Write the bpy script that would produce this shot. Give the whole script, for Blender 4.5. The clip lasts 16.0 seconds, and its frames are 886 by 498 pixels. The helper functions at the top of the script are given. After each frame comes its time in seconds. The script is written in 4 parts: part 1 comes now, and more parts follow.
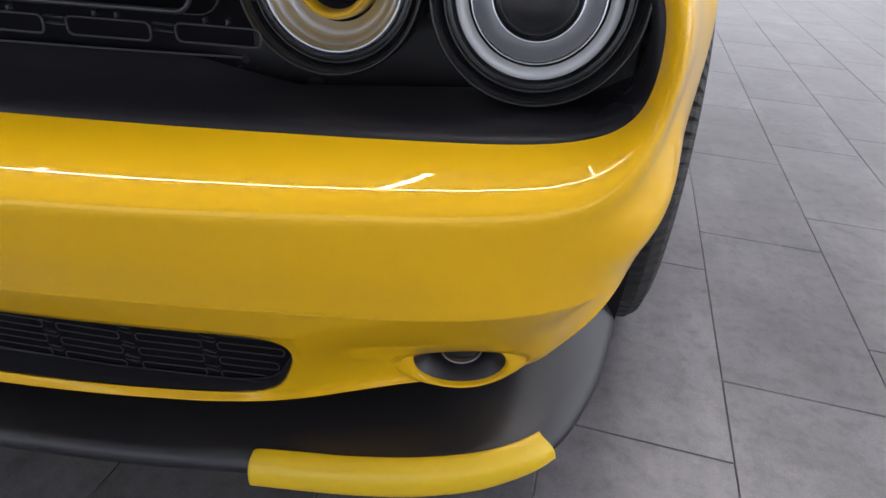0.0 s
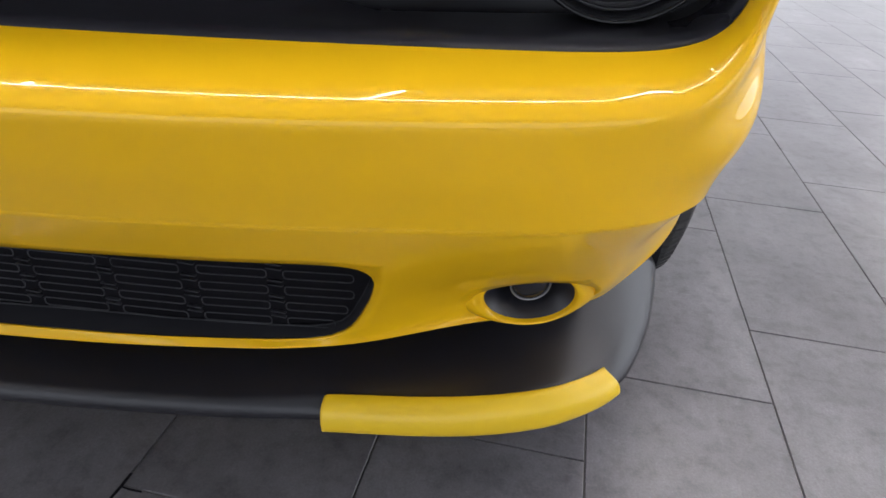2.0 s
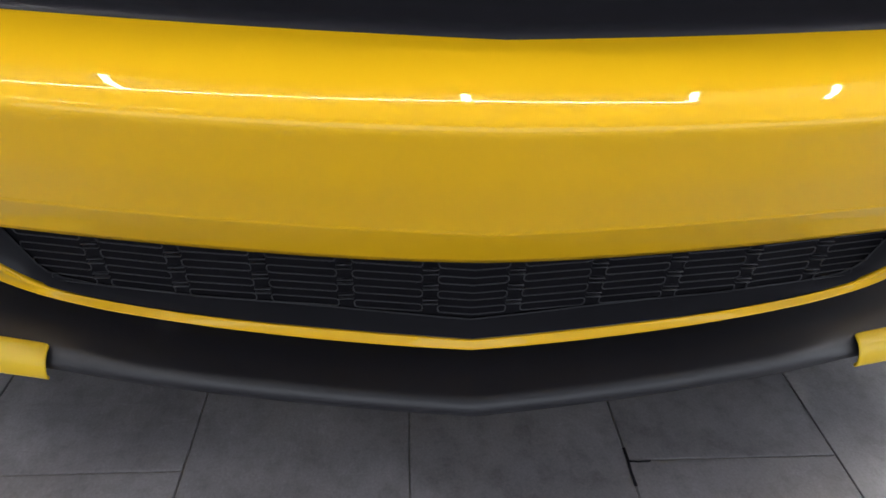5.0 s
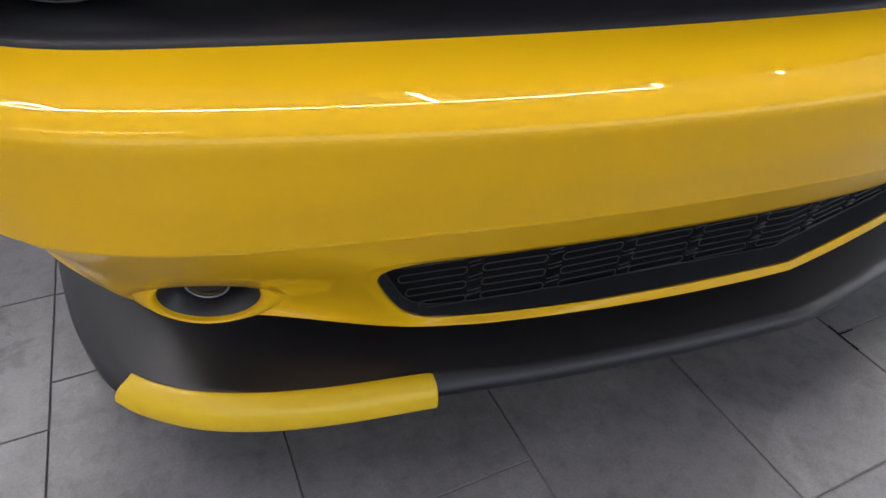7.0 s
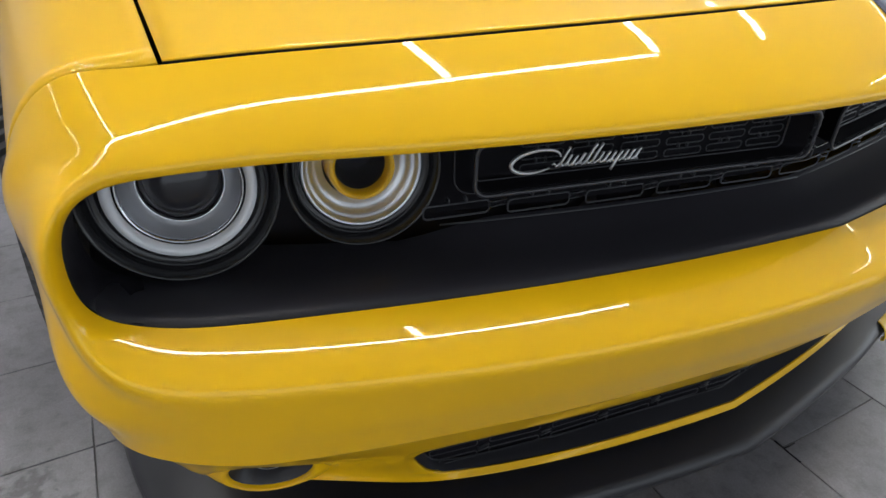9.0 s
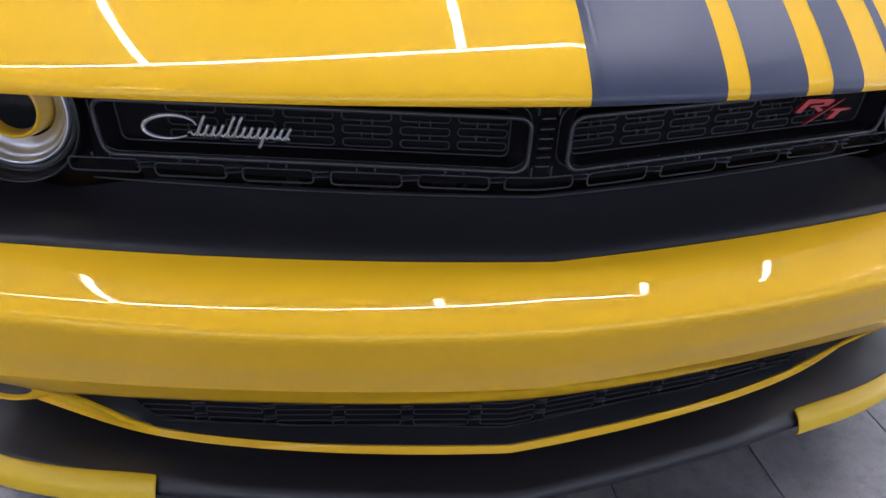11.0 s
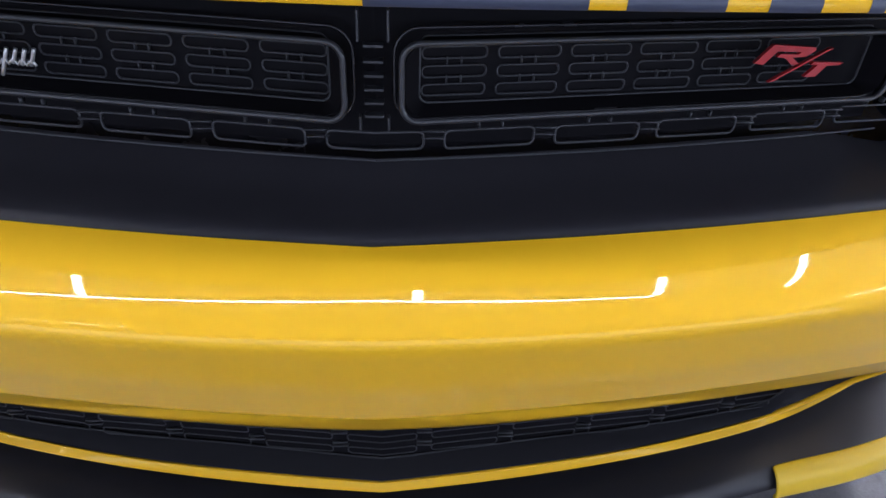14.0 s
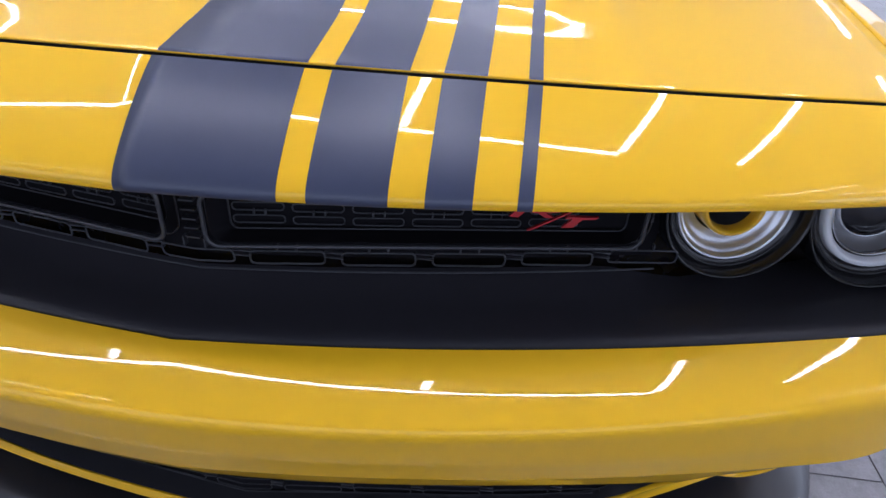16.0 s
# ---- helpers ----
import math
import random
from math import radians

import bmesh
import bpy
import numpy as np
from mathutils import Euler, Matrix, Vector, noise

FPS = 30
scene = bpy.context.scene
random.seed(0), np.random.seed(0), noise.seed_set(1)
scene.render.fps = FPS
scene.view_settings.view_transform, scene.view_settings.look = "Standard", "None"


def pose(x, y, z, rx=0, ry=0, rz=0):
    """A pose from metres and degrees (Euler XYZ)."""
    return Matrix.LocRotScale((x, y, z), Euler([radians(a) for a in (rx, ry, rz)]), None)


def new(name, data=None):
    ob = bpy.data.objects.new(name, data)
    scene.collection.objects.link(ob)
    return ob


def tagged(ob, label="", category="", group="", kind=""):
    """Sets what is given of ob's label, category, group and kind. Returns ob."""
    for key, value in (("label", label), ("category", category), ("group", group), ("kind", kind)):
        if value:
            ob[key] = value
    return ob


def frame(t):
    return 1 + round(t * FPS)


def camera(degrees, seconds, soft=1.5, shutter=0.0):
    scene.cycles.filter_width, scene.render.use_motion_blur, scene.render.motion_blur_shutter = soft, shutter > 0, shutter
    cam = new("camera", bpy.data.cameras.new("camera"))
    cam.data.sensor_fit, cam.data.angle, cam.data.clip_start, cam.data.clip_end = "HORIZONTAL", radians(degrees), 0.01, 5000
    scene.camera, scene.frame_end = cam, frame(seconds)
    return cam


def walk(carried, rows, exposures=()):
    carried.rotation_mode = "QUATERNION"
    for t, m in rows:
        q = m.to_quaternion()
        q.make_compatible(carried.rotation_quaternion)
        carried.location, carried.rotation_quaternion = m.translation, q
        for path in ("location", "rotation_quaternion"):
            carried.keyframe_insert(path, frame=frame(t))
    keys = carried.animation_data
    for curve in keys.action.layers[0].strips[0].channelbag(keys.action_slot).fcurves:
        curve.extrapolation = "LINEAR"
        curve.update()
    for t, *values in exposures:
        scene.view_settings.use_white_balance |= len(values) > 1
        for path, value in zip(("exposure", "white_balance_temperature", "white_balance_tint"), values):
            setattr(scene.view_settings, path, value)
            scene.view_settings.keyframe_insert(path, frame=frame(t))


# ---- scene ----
cam = camera(70.947, 16.0)
# seconds, eye x y z, pitch, roll, yaw in degrees
PATH = [
    (0, 0.8273, -0.3059, 0.7873, -31.324, 3.790, 13.803),
    (0.5, 0.8126, -0.3079, 0.7118, -31.332, 3.704, 13.386),
    (1, 0.7981, -0.3112, 0.6937, -31.247, 3.619, 12.916),
    (1.5, 0.7774, -0.3518, 0.7060, -31.068, 3.381, 12.394),
    (2, 0.7307, -0.3701, 0.7177, -31.019, 3.388, 10.614),
    (2.5, 0.6554, -0.4017, 0.7276, -30.973, 3.463, 9.158),
    (3, 0.5668, -0.4295, 0.7301, -30.982, 3.294, 8.406),
    (3.5, 0.4404, -0.4496, 0.7313, -30.952, 3.215, 6.952),
    (4, 0.2705, -0.4496, 0.7106, -32.126, 3.044, 3.813),
    (4.5, 0.1036, -0.4498, 0.7221, -33.846, 2.738, 0.018),
    (4.7, 0.0307, -0.4441, 0.7312, -34.975, 2.490, -1.525),
    (6.8, -0.6429, -0.3245, 0.7593, -38.920, 1.935, -23.500),
    (7, -0.7040, -0.3068, 0.7657, -38.981, 1.754, -25.288),
    (7.5, -0.8211, -0.2842, 0.8225, -39.144, 1.763, -28.232),
    (8, -0.8585, -0.2848, 0.9202, -37.348, 2.460, -30.469),
    (8.5, -0.8512, -0.2965, 0.9686, -33.395, 1.914, -30.567),
    (9, -0.7937, -0.3357, 0.9804, -31.919, 1.800, -28.969),
    (9.2, -0.7385, -0.3513, 0.9847, -31.874, 1.754, -27.457),
    (11.3, -0.1598, -0.4915, 0.9625, -33.818, 2.682, -8.964),
    (11.5, -0.1280, -0.4857, 0.9496, -33.889, 2.743, -8.555),
    (12, -0.0127, -0.4558, 0.9219, -33.871, 2.931, -6.729),
    (12.5, 0.0310, -0.4141, 0.8885, -33.904, 2.913, -5.471),
    (13, 0.0312, -0.3675, 0.8106, -34.182, 2.797, -4.379),
    (13.5, 0.0247, -0.3560, 0.7949, -33.933, 2.689, -4.404),
    (14, 0.0253, -0.3678, 0.8610, -33.662, 2.652, -4.184),
    (14.5, 0.0300, -0.3911, 0.9413, -33.435, 2.549, -4.064),
    (15, 0.0833, -0.4000, 0.9771, -33.018, 2.480, -2.777),
    (15.5, 0.1959, -0.3892, 0.9926, -32.960, 2.692, 1.407),
    (16, 0.3118, -0.4102, 1.0282, -33.096, 3.164, 5.219),
]


def eye_pose(x, y, z, pitch, roll, yaw):
    """Yaw to the left from +y, pitch up, roll to the camera's left."""
    return pose(x, y, z, 0, 0, yaw) @ pose(0, 0, 0, 90 + pitch) @ pose(0, 0, 0, 0, 0, roll)


# the clip's camera brightens and darkens its picture a little on the way
GAIN = [(0, 0.08, 6400, 14), (1.5, 0.2, 6400, 14), (2.5, 0.33, 6400, 13), (3, 0.36, 6400, 13), (4, 0.56, 6400, 12), (4.5, 0.54, 6400, 12), (7, 0.22, 6400, 12), (8, 0.27, 6450, 9), (8.5, 0.06, 6450, 5), (9, -0.04, 6400, 8), (11.5, 0.12, 5800, 19), (12.5, 0.24, 5850, 18), (13.5, 0.46, 5900, 17), (14.5, 0.30, 5500, 19), (16, -0.06, 5600, 20)]
walk(cam, [(r[0], eye_pose(*r[1:])) for r in PATH], GAIN)

# ceiling lamps: ends x0 y0 x1 y1
T1, T2, XA, XB, XC, XD = -0.3, 6.3, -3.68, 0.33, 3.17, 5.12
LAMPS = [(a, y, b, y) for y in (T1, T2) for a, b in ((-7.4, XA), (XA, -0.75), (-0.75, -0.2), (-0.2, 1.75), (1.75, XC))]
LAMPS += [(x, T1 + 0.09, x, T1 + 2.9) for x in (XA, XB, XC, XD)] + [(x, T1 + 2.9, x, T2 - 0.09) for x in (XA, XB, XC, XD)]
LAMPS += [(x, -6.3, x + 2.8, -6.3) for x in (-10.9, -8.1)]
LAMPS += [(x, y, x, y + 3.0) for x in (-9.6, 9.0, 12.5) for y in (-4, 0, 4, 9, 14)]
import collections


# ---- light ----
world = bpy.data.worlds.new("world")
world.use_nodes = True
scene.world = world
world.node_tree.nodes["Background"].inputs[0].default_value = (0.75, 0.85, 1.0, 1)
world.node_tree.nodes["Background"].inputs[1].default_value = 0.05
CEILING = 6.2
LED_POWER = 43.0


# ---- materials ----
def material(name, colour, rough=0.5, metal=0.0, coat=0.0, grain=0.0, scale=40.0, bump=0.0, bump_scale=200.0, spec=0.5, vary=0.0):
    m = bpy.data.materials.new(name)
    m.use_nodes = True
    nt = m.node_tree
    b = nt.nodes["Principled BSDF"]
    b.inputs["Base Color"].default_value = (*colour, 1)
    b.inputs["Roughness"].default_value = rough
    b.inputs["Metallic"].default_value = metal
    b.inputs["Coat Weight"].default_value = coat
    b.inputs["Coat Roughness"].default_value = 0.03
    b.inputs["Specular IOR Level"].default_value = spec
    tc = nt.nodes.new("ShaderNodeTexCoord")
    if grain:
        n1 = nt.nodes.new("ShaderNodeTexNoise")
        n1.inputs["Scale"].default_value = scale
        n1.inputs["Detail"].default_value = 6
        n2 = nt.nodes.new("ShaderNodeTexNoise")
        n2.inputs["Scale"].default_value = scale / 9
        add = nt.nodes.new("ShaderNodeMath")
        add.operation = "ADD"
        mapr = nt.nodes.new("ShaderNodeMapRange")
        mapr.inputs["From Min"].default_value = 0.6
        mapr.inputs["From Max"].default_value = 1.4
        mapr.inputs["To Min"].default_value = 1 - grain
        mapr.inputs["To Max"].default_value = 1 + grain
        mul = nt.nodes.new("ShaderNodeVectorMath")
        mul.operation = "SCALE"
        mul.inputs[0].default_value = colour
        nt.links.new(tc.outputs["Object"], n1.inputs["Vector"])
        nt.links.new(tc.outputs["Object"], n2.inputs["Vector"])
        nt.links.new(n1.outputs["Fac"], add.inputs[0])
        nt.links.new(n2.outputs["Fac"], add.inputs[1])
        nt.links.new(add.outputs[0], mapr.inputs["Value"])
        nt.links.new(mapr.outputs[0], mul.inputs["Scale"])
        nt.links.new(mul.outputs[0], b.inputs["Base Color"])
        rr = nt.nodes.new("ShaderNodeMapRange")
        rr.inputs["From Min"].default_value = 0.6
        rr.inputs["From Max"].default_value = 1.4
        rr.inputs["To Min"].default_value = max(rough - 0.012, 0.02)
        rr.inputs["To Max"].default_value = rough + 0.012
        nt.links.new(add.outputs[0], rr.inputs["Value"])
        nt.links.new(rr.outputs[0], b.inputs["Roughness"])
    if bump:
        n3 = nt.nodes.new("ShaderNodeTexNoise")
        n3.inputs["Scale"].default_value = bump_scale
        n3.inputs["Detail"].default_value = 3
        bp = nt.nodes.new("ShaderNodeBump")
        bp.inputs["Strength"].default_value = bump
        bp.inputs["Distance"].default_value = 0.001
        nt.links.new(tc.outputs["Object"], n3.inputs["Vector"])
        nt.links.new(n3.outputs["Fac"], bp.inputs["Height"])
        nt.links.new(bp.outputs[0], b.inputs["Normal"])
    return m


YELLOW = material("yellow_paint", (0.83, 0.475, 0.006), 0.38, coat=0.68, spec=0.06)
GUARD = material("yellow_film", (0.74, 0.49, 0.014), 0.30, grain=0.03, scale=30, bump=0.05, bump_scale=90)
GRAPHITE = material("graphite_vinyl", (0.038, 0.046, 0.084), 0.31, grain=0.05, scale=60, bump=0.04, bump_scale=600)
SATIN = material("satin_black_plastic", (0.018, 0.0175, 0.0225), 0.27, grain=0.04, scale=30)
PANEL = material("black_grille_panel", (0.025, 0.0243, 0.030), 0.37, grain=0.04, scale=30, spec=0.27)
LEDGE = material("satin_grille_ledge", (0.026, 0.026, 0.031), 0.38, grain=0.06, scale=30)
LIP = material("moulded_black_plastic", (0.0120, 0.0122, 0.0170), 0.40, grain=0.08, scale=20, spec=0.55)
GLOSSBLACK = material("gloss_black_plastic", (0.012, 0.012, 0.014), 0.22, grain=0.05)
# near-black for black parts, and for shade put into gaps and slots as colour
HOLE = material("matte_black_and_shade", (0.0085, 0.0080, 0.0105), 0.7, grain=0.1, spec=0.1)
RUBBER = material("tyre_rubber", (0.022, 0.022, 0.023), 0.7, grain=0.2, scale=60, bump=0.2, bump_scale=300)
CHROME = material("chrome", (0.72, 0.73, 0.76), 0.12, metal=1.0, grain=0.04)
SILVER = material("silver_badge", (0.62, 0.63, 0.66), 0.3, metal=0.6, grain=0.03)
RED = material("red_badge", (0.46, 0.018, 0.026), 0.38, coat=0.2, grain=0.03)
RIM = material("black_plastic_rim", (0.040, 0.042, 0.050), 0.30, grain=0.06)
DULL_RIM = material("dull_black_rim", (0.024, 0.025, 0.030), 0.45, grain=0.06)
REFLECTOR = material("silvered_reflector", (0.66, 0.68, 0.72), 0.36, metal=0.85, grain=0.06, scale=90)
DRL = material("white_light_guide", (0.86, 0.87, 0.89), 0.3, coat=0.5, grain=0.03)
BOWL = material("grey_reflector", (0.42, 0.42, 0.43), 0.32, metal=0.7, grain=0.05)
LENS = material("dark_lens", (0.02, 0.02, 0.025), 0.09, grain=0.05, spec=0.4)
WALL = material("white_wall_paint", (0.72, 0.72, 0.71), 0.6, grain=0.03, scale=3, bump=0.05)
CEIL = material("white_ceiling_paint", (0.78, 0.78, 0.78), 0.7, grain=0.03, scale=3)
GROUT = material("dark_grout", (0.145, 0.138, 0.131), 0.85, grain=0.25, scale=80, bump=0.2)


def clear_glass():
    """Thin clear cover glass: see-through, with a sheen that grows towards the rim."""
    m = bpy.data.materials.new("clear_cover_glass")
    m.use_nodes = True
    nt = m.node_tree
    nt.nodes.remove(nt.nodes["Principled BSDF"])
    see, sheen, mix = nt.nodes.new("ShaderNodeBsdfTransparent"), nt.nodes.new("ShaderNodeBsdfGlossy"), nt.nodes.new("ShaderNodeMixShader")
    see.inputs["Color"].default_value = (0.95, 0.95, 0.96, 1)
    sheen.inputs["Roughness"].default_value = 0.03
    lw, pw, sc = nt.nodes.new("ShaderNodeLayerWeight"), nt.nodes.new("ShaderNodeMath"), nt.nodes.new("ShaderNodeMath")
    lw.inputs["Blend"].default_value = 0.5
    pw.operation, sc.operation = "POWER", "MULTIPLY_ADD"
    pw.inputs[1].default_value = 4.0
    sc.inputs[1].default_value, sc.inputs[2].default_value = 0.15, 0.012
    nt.links.new(lw.outputs["Facing"], pw.inputs[0])
    nt.links.new(pw.outputs[0], sc.inputs[0])
    nt.links.new(sc.outputs[0], mix.inputs[0])
    nt.links.new(see.outputs[0], mix.inputs[1])
    nt.links.new(sheen.outputs[0], mix.inputs[2])
    nt.links.new(mix.outputs[0], nt.nodes["Material Output"].inputs["Surface"])
    return m


COVER = clear_glass()


def tile_material():
    m = material("grey_porcelain", (0.152, 0.149, 0.163), 0.30, grain=0.50, scale=26, spec=0.65)
    nt = m.node_tree
    b = nt.nodes["Principled BSDF"]
    src = b.inputs["Base Color"].links[0].from_socket
    info = nt.nodes.new("ShaderNodeObjectInfo")
    geo = nt.nodes.new("ShaderNodeNewGeometry")
    for node in [n for n in nt.nodes if n.type == "TEX_NOISE"]:
        node.inputs["Detail"].default_value = 12
        node.inputs["Roughness"].default_value = 0.7
        nt.links.new(geo.outputs["Position"], node.inputs["Vector"])
    for node in [n for n in nt.nodes if n.type == "MAP_RANGE"]:
        node.inputs["From Min"].default_value = 0.72
        node.inputs["From Max"].default_value = 1.28
    mr = nt.nodes.new("ShaderNodeMapRange")
    mr.inputs["To Min"].default_value = 0.93
    mr.inputs["To Max"].default_value = 1.07
    nt.links.new(info.outputs["Random"], mr.inputs["Value"])
    # small dark scuffs and specks
    vo = nt.nodes.new("ShaderNodeTexNoise")
    vo.inputs["Scale"].default_value = 26.0
    vo.inputs["Detail"].default_value = 8
    vo.inputs["Roughness"].default_value = 0.75
    nt.links.new(geo.outputs["Position"], vo.inputs["Vector"])
    ramp = nt.nodes.new("ShaderNodeMapRange")
    ramp.inputs["From Min"].default_value = 0.53
    ramp.inputs["From Max"].default_value = 0.80
    ramp.inputs["To Min"].default_value = 1.0
    ramp.inputs["To Max"].default_value = 0.35
    nt.links.new(vo.outputs["Fac"], ramp.inputs["Value"])
    k = nt.nodes.new("ShaderNodeMath")
    k.operation = "MULTIPLY"
    nt.links.new(mr.outputs[0], k.inputs[0])
    nt.links.new(ramp.outputs[0], k.inputs[1])
    # grime spots at their places on the floor
    for x, y, r, dark in ((-1.10, 0.65, 0.055, 0.5), (-1.04, 0.56, 0.035, 0.6)):
        wob = nt.nodes.new("ShaderNodeTexNoise")
        wob.inputs["Scale"].default_value = 45.0
        wob.inputs["Detail"].default_value = 6
        nt.links.new(geo.outputs["Position"], wob.inputs["Vector"])
        dist = nt.nodes.new("ShaderNodeVectorMath")
        dist.operation = "DISTANCE"
        dist.inputs[1].default_value = (x, y, 0)
        nt.links.new(geo.outputs["Position"], dist.inputs[0])
        sm = nt.nodes.new("ShaderNodeMath")
        sm.operation = "MULTIPLY_ADD"
        sm.inputs[1].default_value = 0.22
        nt.links.new(wob.outputs["Fac"], sm.inputs[0])
        nt.links.new(dist.outputs["Value"], sm.inputs[2])
        spot = nt.nodes.new("ShaderNodeMapRange")
        spot.inputs["From Min"].default_value = r * 0.55 + 0.095
        spot.inputs["From Max"].default_value = r + 0.11
        spot.inputs["To Min"].default_value = dark
        spot.inputs["To Max"].default_value = 1.0
        nt.links.new(sm.outputs[0], spot.inputs["Value"])
        both_ = nt.nodes.new("ShaderNodeMath")
        both_.operation = "MULTIPLY"
        nt.links.new(k.outputs[0], both_.inputs[0])
        nt.links.new(spot.outputs[0], both_.inputs[1])
        k = both_
    # pale dust lying in smears, fine grain and pale flecks
    for scale, stretch, lo_, hi_, gain in ((5.0, (1.0, 0.35, 1.0), 0.52, 0.78, 1.45), (260.0, (1.0, 1.0, 1.0), 0.40, 0.75, 1.34), (34.0, (0.25, 1.6, 1.0), 0.60, 0.80, 1.5), (95.0, (1.0, 1.0, 1.0), 0.66, 0.78, 2.0)):
        mp = nt.nodes.new("ShaderNodeMapping")
        mp.inputs["Scale"].default_value = stretch
        mp.inputs["Rotation"].default_value = (0, 0, 0.5 * scale % 1.3)
        dn = nt.nodes.new("ShaderNodeTexNoise")
        dn.inputs["Scale"].default_value = scale
        dn.inputs["Detail"].default_value = 9
        dn.inputs["Roughness"].default_value = 0.72
        nt.links.new(geo.outputs["Position"], mp.inputs["Vector"])
        nt.links.new(mp.outputs[0], dn.inputs["Vector"])
        dr = nt.nodes.new("ShaderNodeMapRange")
        dr.inputs["From Min"].default_value, dr.inputs["From Max"].default_value = lo_, hi_
        dr.inputs["To Min"].default_value, dr.inputs["To Max"].default_value = 0.96, gain
        nt.links.new(dn.outputs["Fac"], dr.inputs["Value"])
        km = nt.nodes.new("ShaderNodeMath")
        km.operation = "MULTIPLY"
        nt.links.new(k.outputs[0], km.inputs[0])
        nt.links.new(dr.outputs[0], km.inputs[1])
        k = km
    sc = nt.nodes.new("ShaderNodeVectorMath")
    sc.operation = "SCALE"
    nt.links.new(src, sc.inputs[0])
    nt.links.new(k.outputs[0], sc.inputs["Scale"])
    nt.links.new(sc.outputs[0], b.inputs["Base Color"])
    return m


TILE = tile_material()


def glow(name, colour, strength):
    m = bpy.data.materials.new(name)
    m.use_nodes = True
    nt = m.node_tree
    nt.nodes.remove(nt.nodes["Principled BSDF"])
    e = nt.nodes.new("ShaderNodeEmission")
    e.inputs[0].default_value = (*colour, 1)
    e.inputs[1].default_value = strength
    nt.links.new(e.outputs[0], nt.nodes["Material Output"].inputs[0])
    return m


LED = glow("led_diffuser", (1.0, 0.97, 0.95), LED_POWER)


# south glow is an added, unseen source that lights the car's front
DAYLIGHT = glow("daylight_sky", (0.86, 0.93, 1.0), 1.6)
EAST_DAYLIGHT = glow("daylight_sky_east", (0.88, 0.94, 1.0), 3.2)
# north glow added out of view, for a brighter sheen on the right floor
FAR_DAYLIGHT = glow("daylight_sky_far", (0.92, 0.96, 1.0), 1.5)


# ---- helpers for building ----
def mesh_of(name, bm, mat, smooth=True):
    me = bpy.data.meshes.new(name)
    bmesh.ops.recalc_face_normals(bm, faces=bm.faces)
    bm.to_mesh(me)
    bm.free()
    me.materials.append(mat)
    if smooth:
        me.shade_smooth()
    return me


def part(name, bm, mat, parent, label="", smooth=True):
    ob = new(name, bm if isinstance(bm, bpy.types.Mesh) else mesh_of(name, bm, mat, smooth))
    ob.parent = parent
    return tagged(ob, label)


def empty(name, x=0, y=0, z=0):
    ob = new(name)
    ob.location = (x, y, z)
    return ob


def curve_through(pts, n=16):
    """A smooth curve through a few points."""
    k = [Vector(p) for p in pts]
    e = [2 * k[0] - k[1], *k, 2 * k[-1] - k[-2]]
    out = []
    for i in range(len(k) - 1):
        p0, p1, p2, p3 = e[i:i + 4]
        for j in range(n):
            s = j / n
            out.append(0.5 * (2 * p1 + (p2 - p0) * s + (2 * p0 - 5 * p1 + 4 * p2 - p3) * s * s + (3 * p1 - p0 - 3 * p2 + p3) * s ** 3))
    return out + [k[-1]]


def fair(curve, n=161, passes=40):
    """The same curve at even steps with its small waves taken out; its ends stay."""
    p = np.array([q[:] for q in spread(curve, n)])
    for _ in range(passes):
        for k in (0.5, -0.515):
            d = np.zeros_like(p)
            d[1:-1] = 0.5 * (p[:-2] + p[2:]) - p[1:-1]
            p = p + k * d
    return [Vector(q) for q in p]


def at_x(curve, x):
    """The point of a curve whose x is that given."""
    for a, b in zip(curve, curve[1:]):
        if a.x <= x <= b.x:
            return a.lerp(b, (x - a.x) / max(b.x - a.x, 1e-9))
    return curve[-1].copy() if x > curve[-1].x else curve[0].copy()


def spread(curve, n):
    """n points at even steps along a curve."""
    d = [0.0]
    for a, b in zip(curve, curve[1:]):
        d.append(d[-1] + (b - a).length)
    out = []
    for i in range(n):
        t = d[-1] * i / (n - 1)
        j = max(1, next((q for q, v in enumerate(d) if v >= t), len(d) - 1))
        out.append(curve[j - 1].lerp(curve[j], (t - d[j - 1]) / max(d[j] - d[j - 1], 1e-9)))
    return out


def mirrored(rows):
    """Rows of points from the middle outwards become rows from side to side."""
    return [[Vector((-p.x, p.y, p.z)) for p in r[:0:-1]] + list(r) for r in rows]


def sheet(rows, close_u=False, skip=()):
    """A mesh of four-sided faces through rows of points."""
    bm = bmesh.new()
    grid = [[bm.verts.new(p) for p in r] for r in rows]
    for j in range(len(rows) - 1):
        n = len(rows[j])
        for i in range(n if close_u else n - 1):
            if (i, j) in skip:
                continue
            bm.faces.new((grid[j][i], grid[j][(i + 1) % n], grid[j + 1][(i + 1) % n], grid[j + 1][i]))
    loose = [v for v in bm.verts if not v.link_faces]
    bmesh.ops.delete(bm, geom=loose, context="VERTS")
    return bm


def box(bm, x0, x1, y0, y1, z0, z1, m=None):
    v = [bm.verts.new((x, y, z)) for x in (x0, x1) for y in (y0, y1) for z in (z0, z1)]
    if m:
        for p in v:
            p.co = m @ p.co
    for f in ((0, 1, 3, 2), (4, 6, 7, 5), (0, 4, 5, 1), (2, 3, 7, 6), (0, 2, 6, 4), (1, 5, 7, 3)):
        bm.faces.new([v[i] for i in f])
    return v


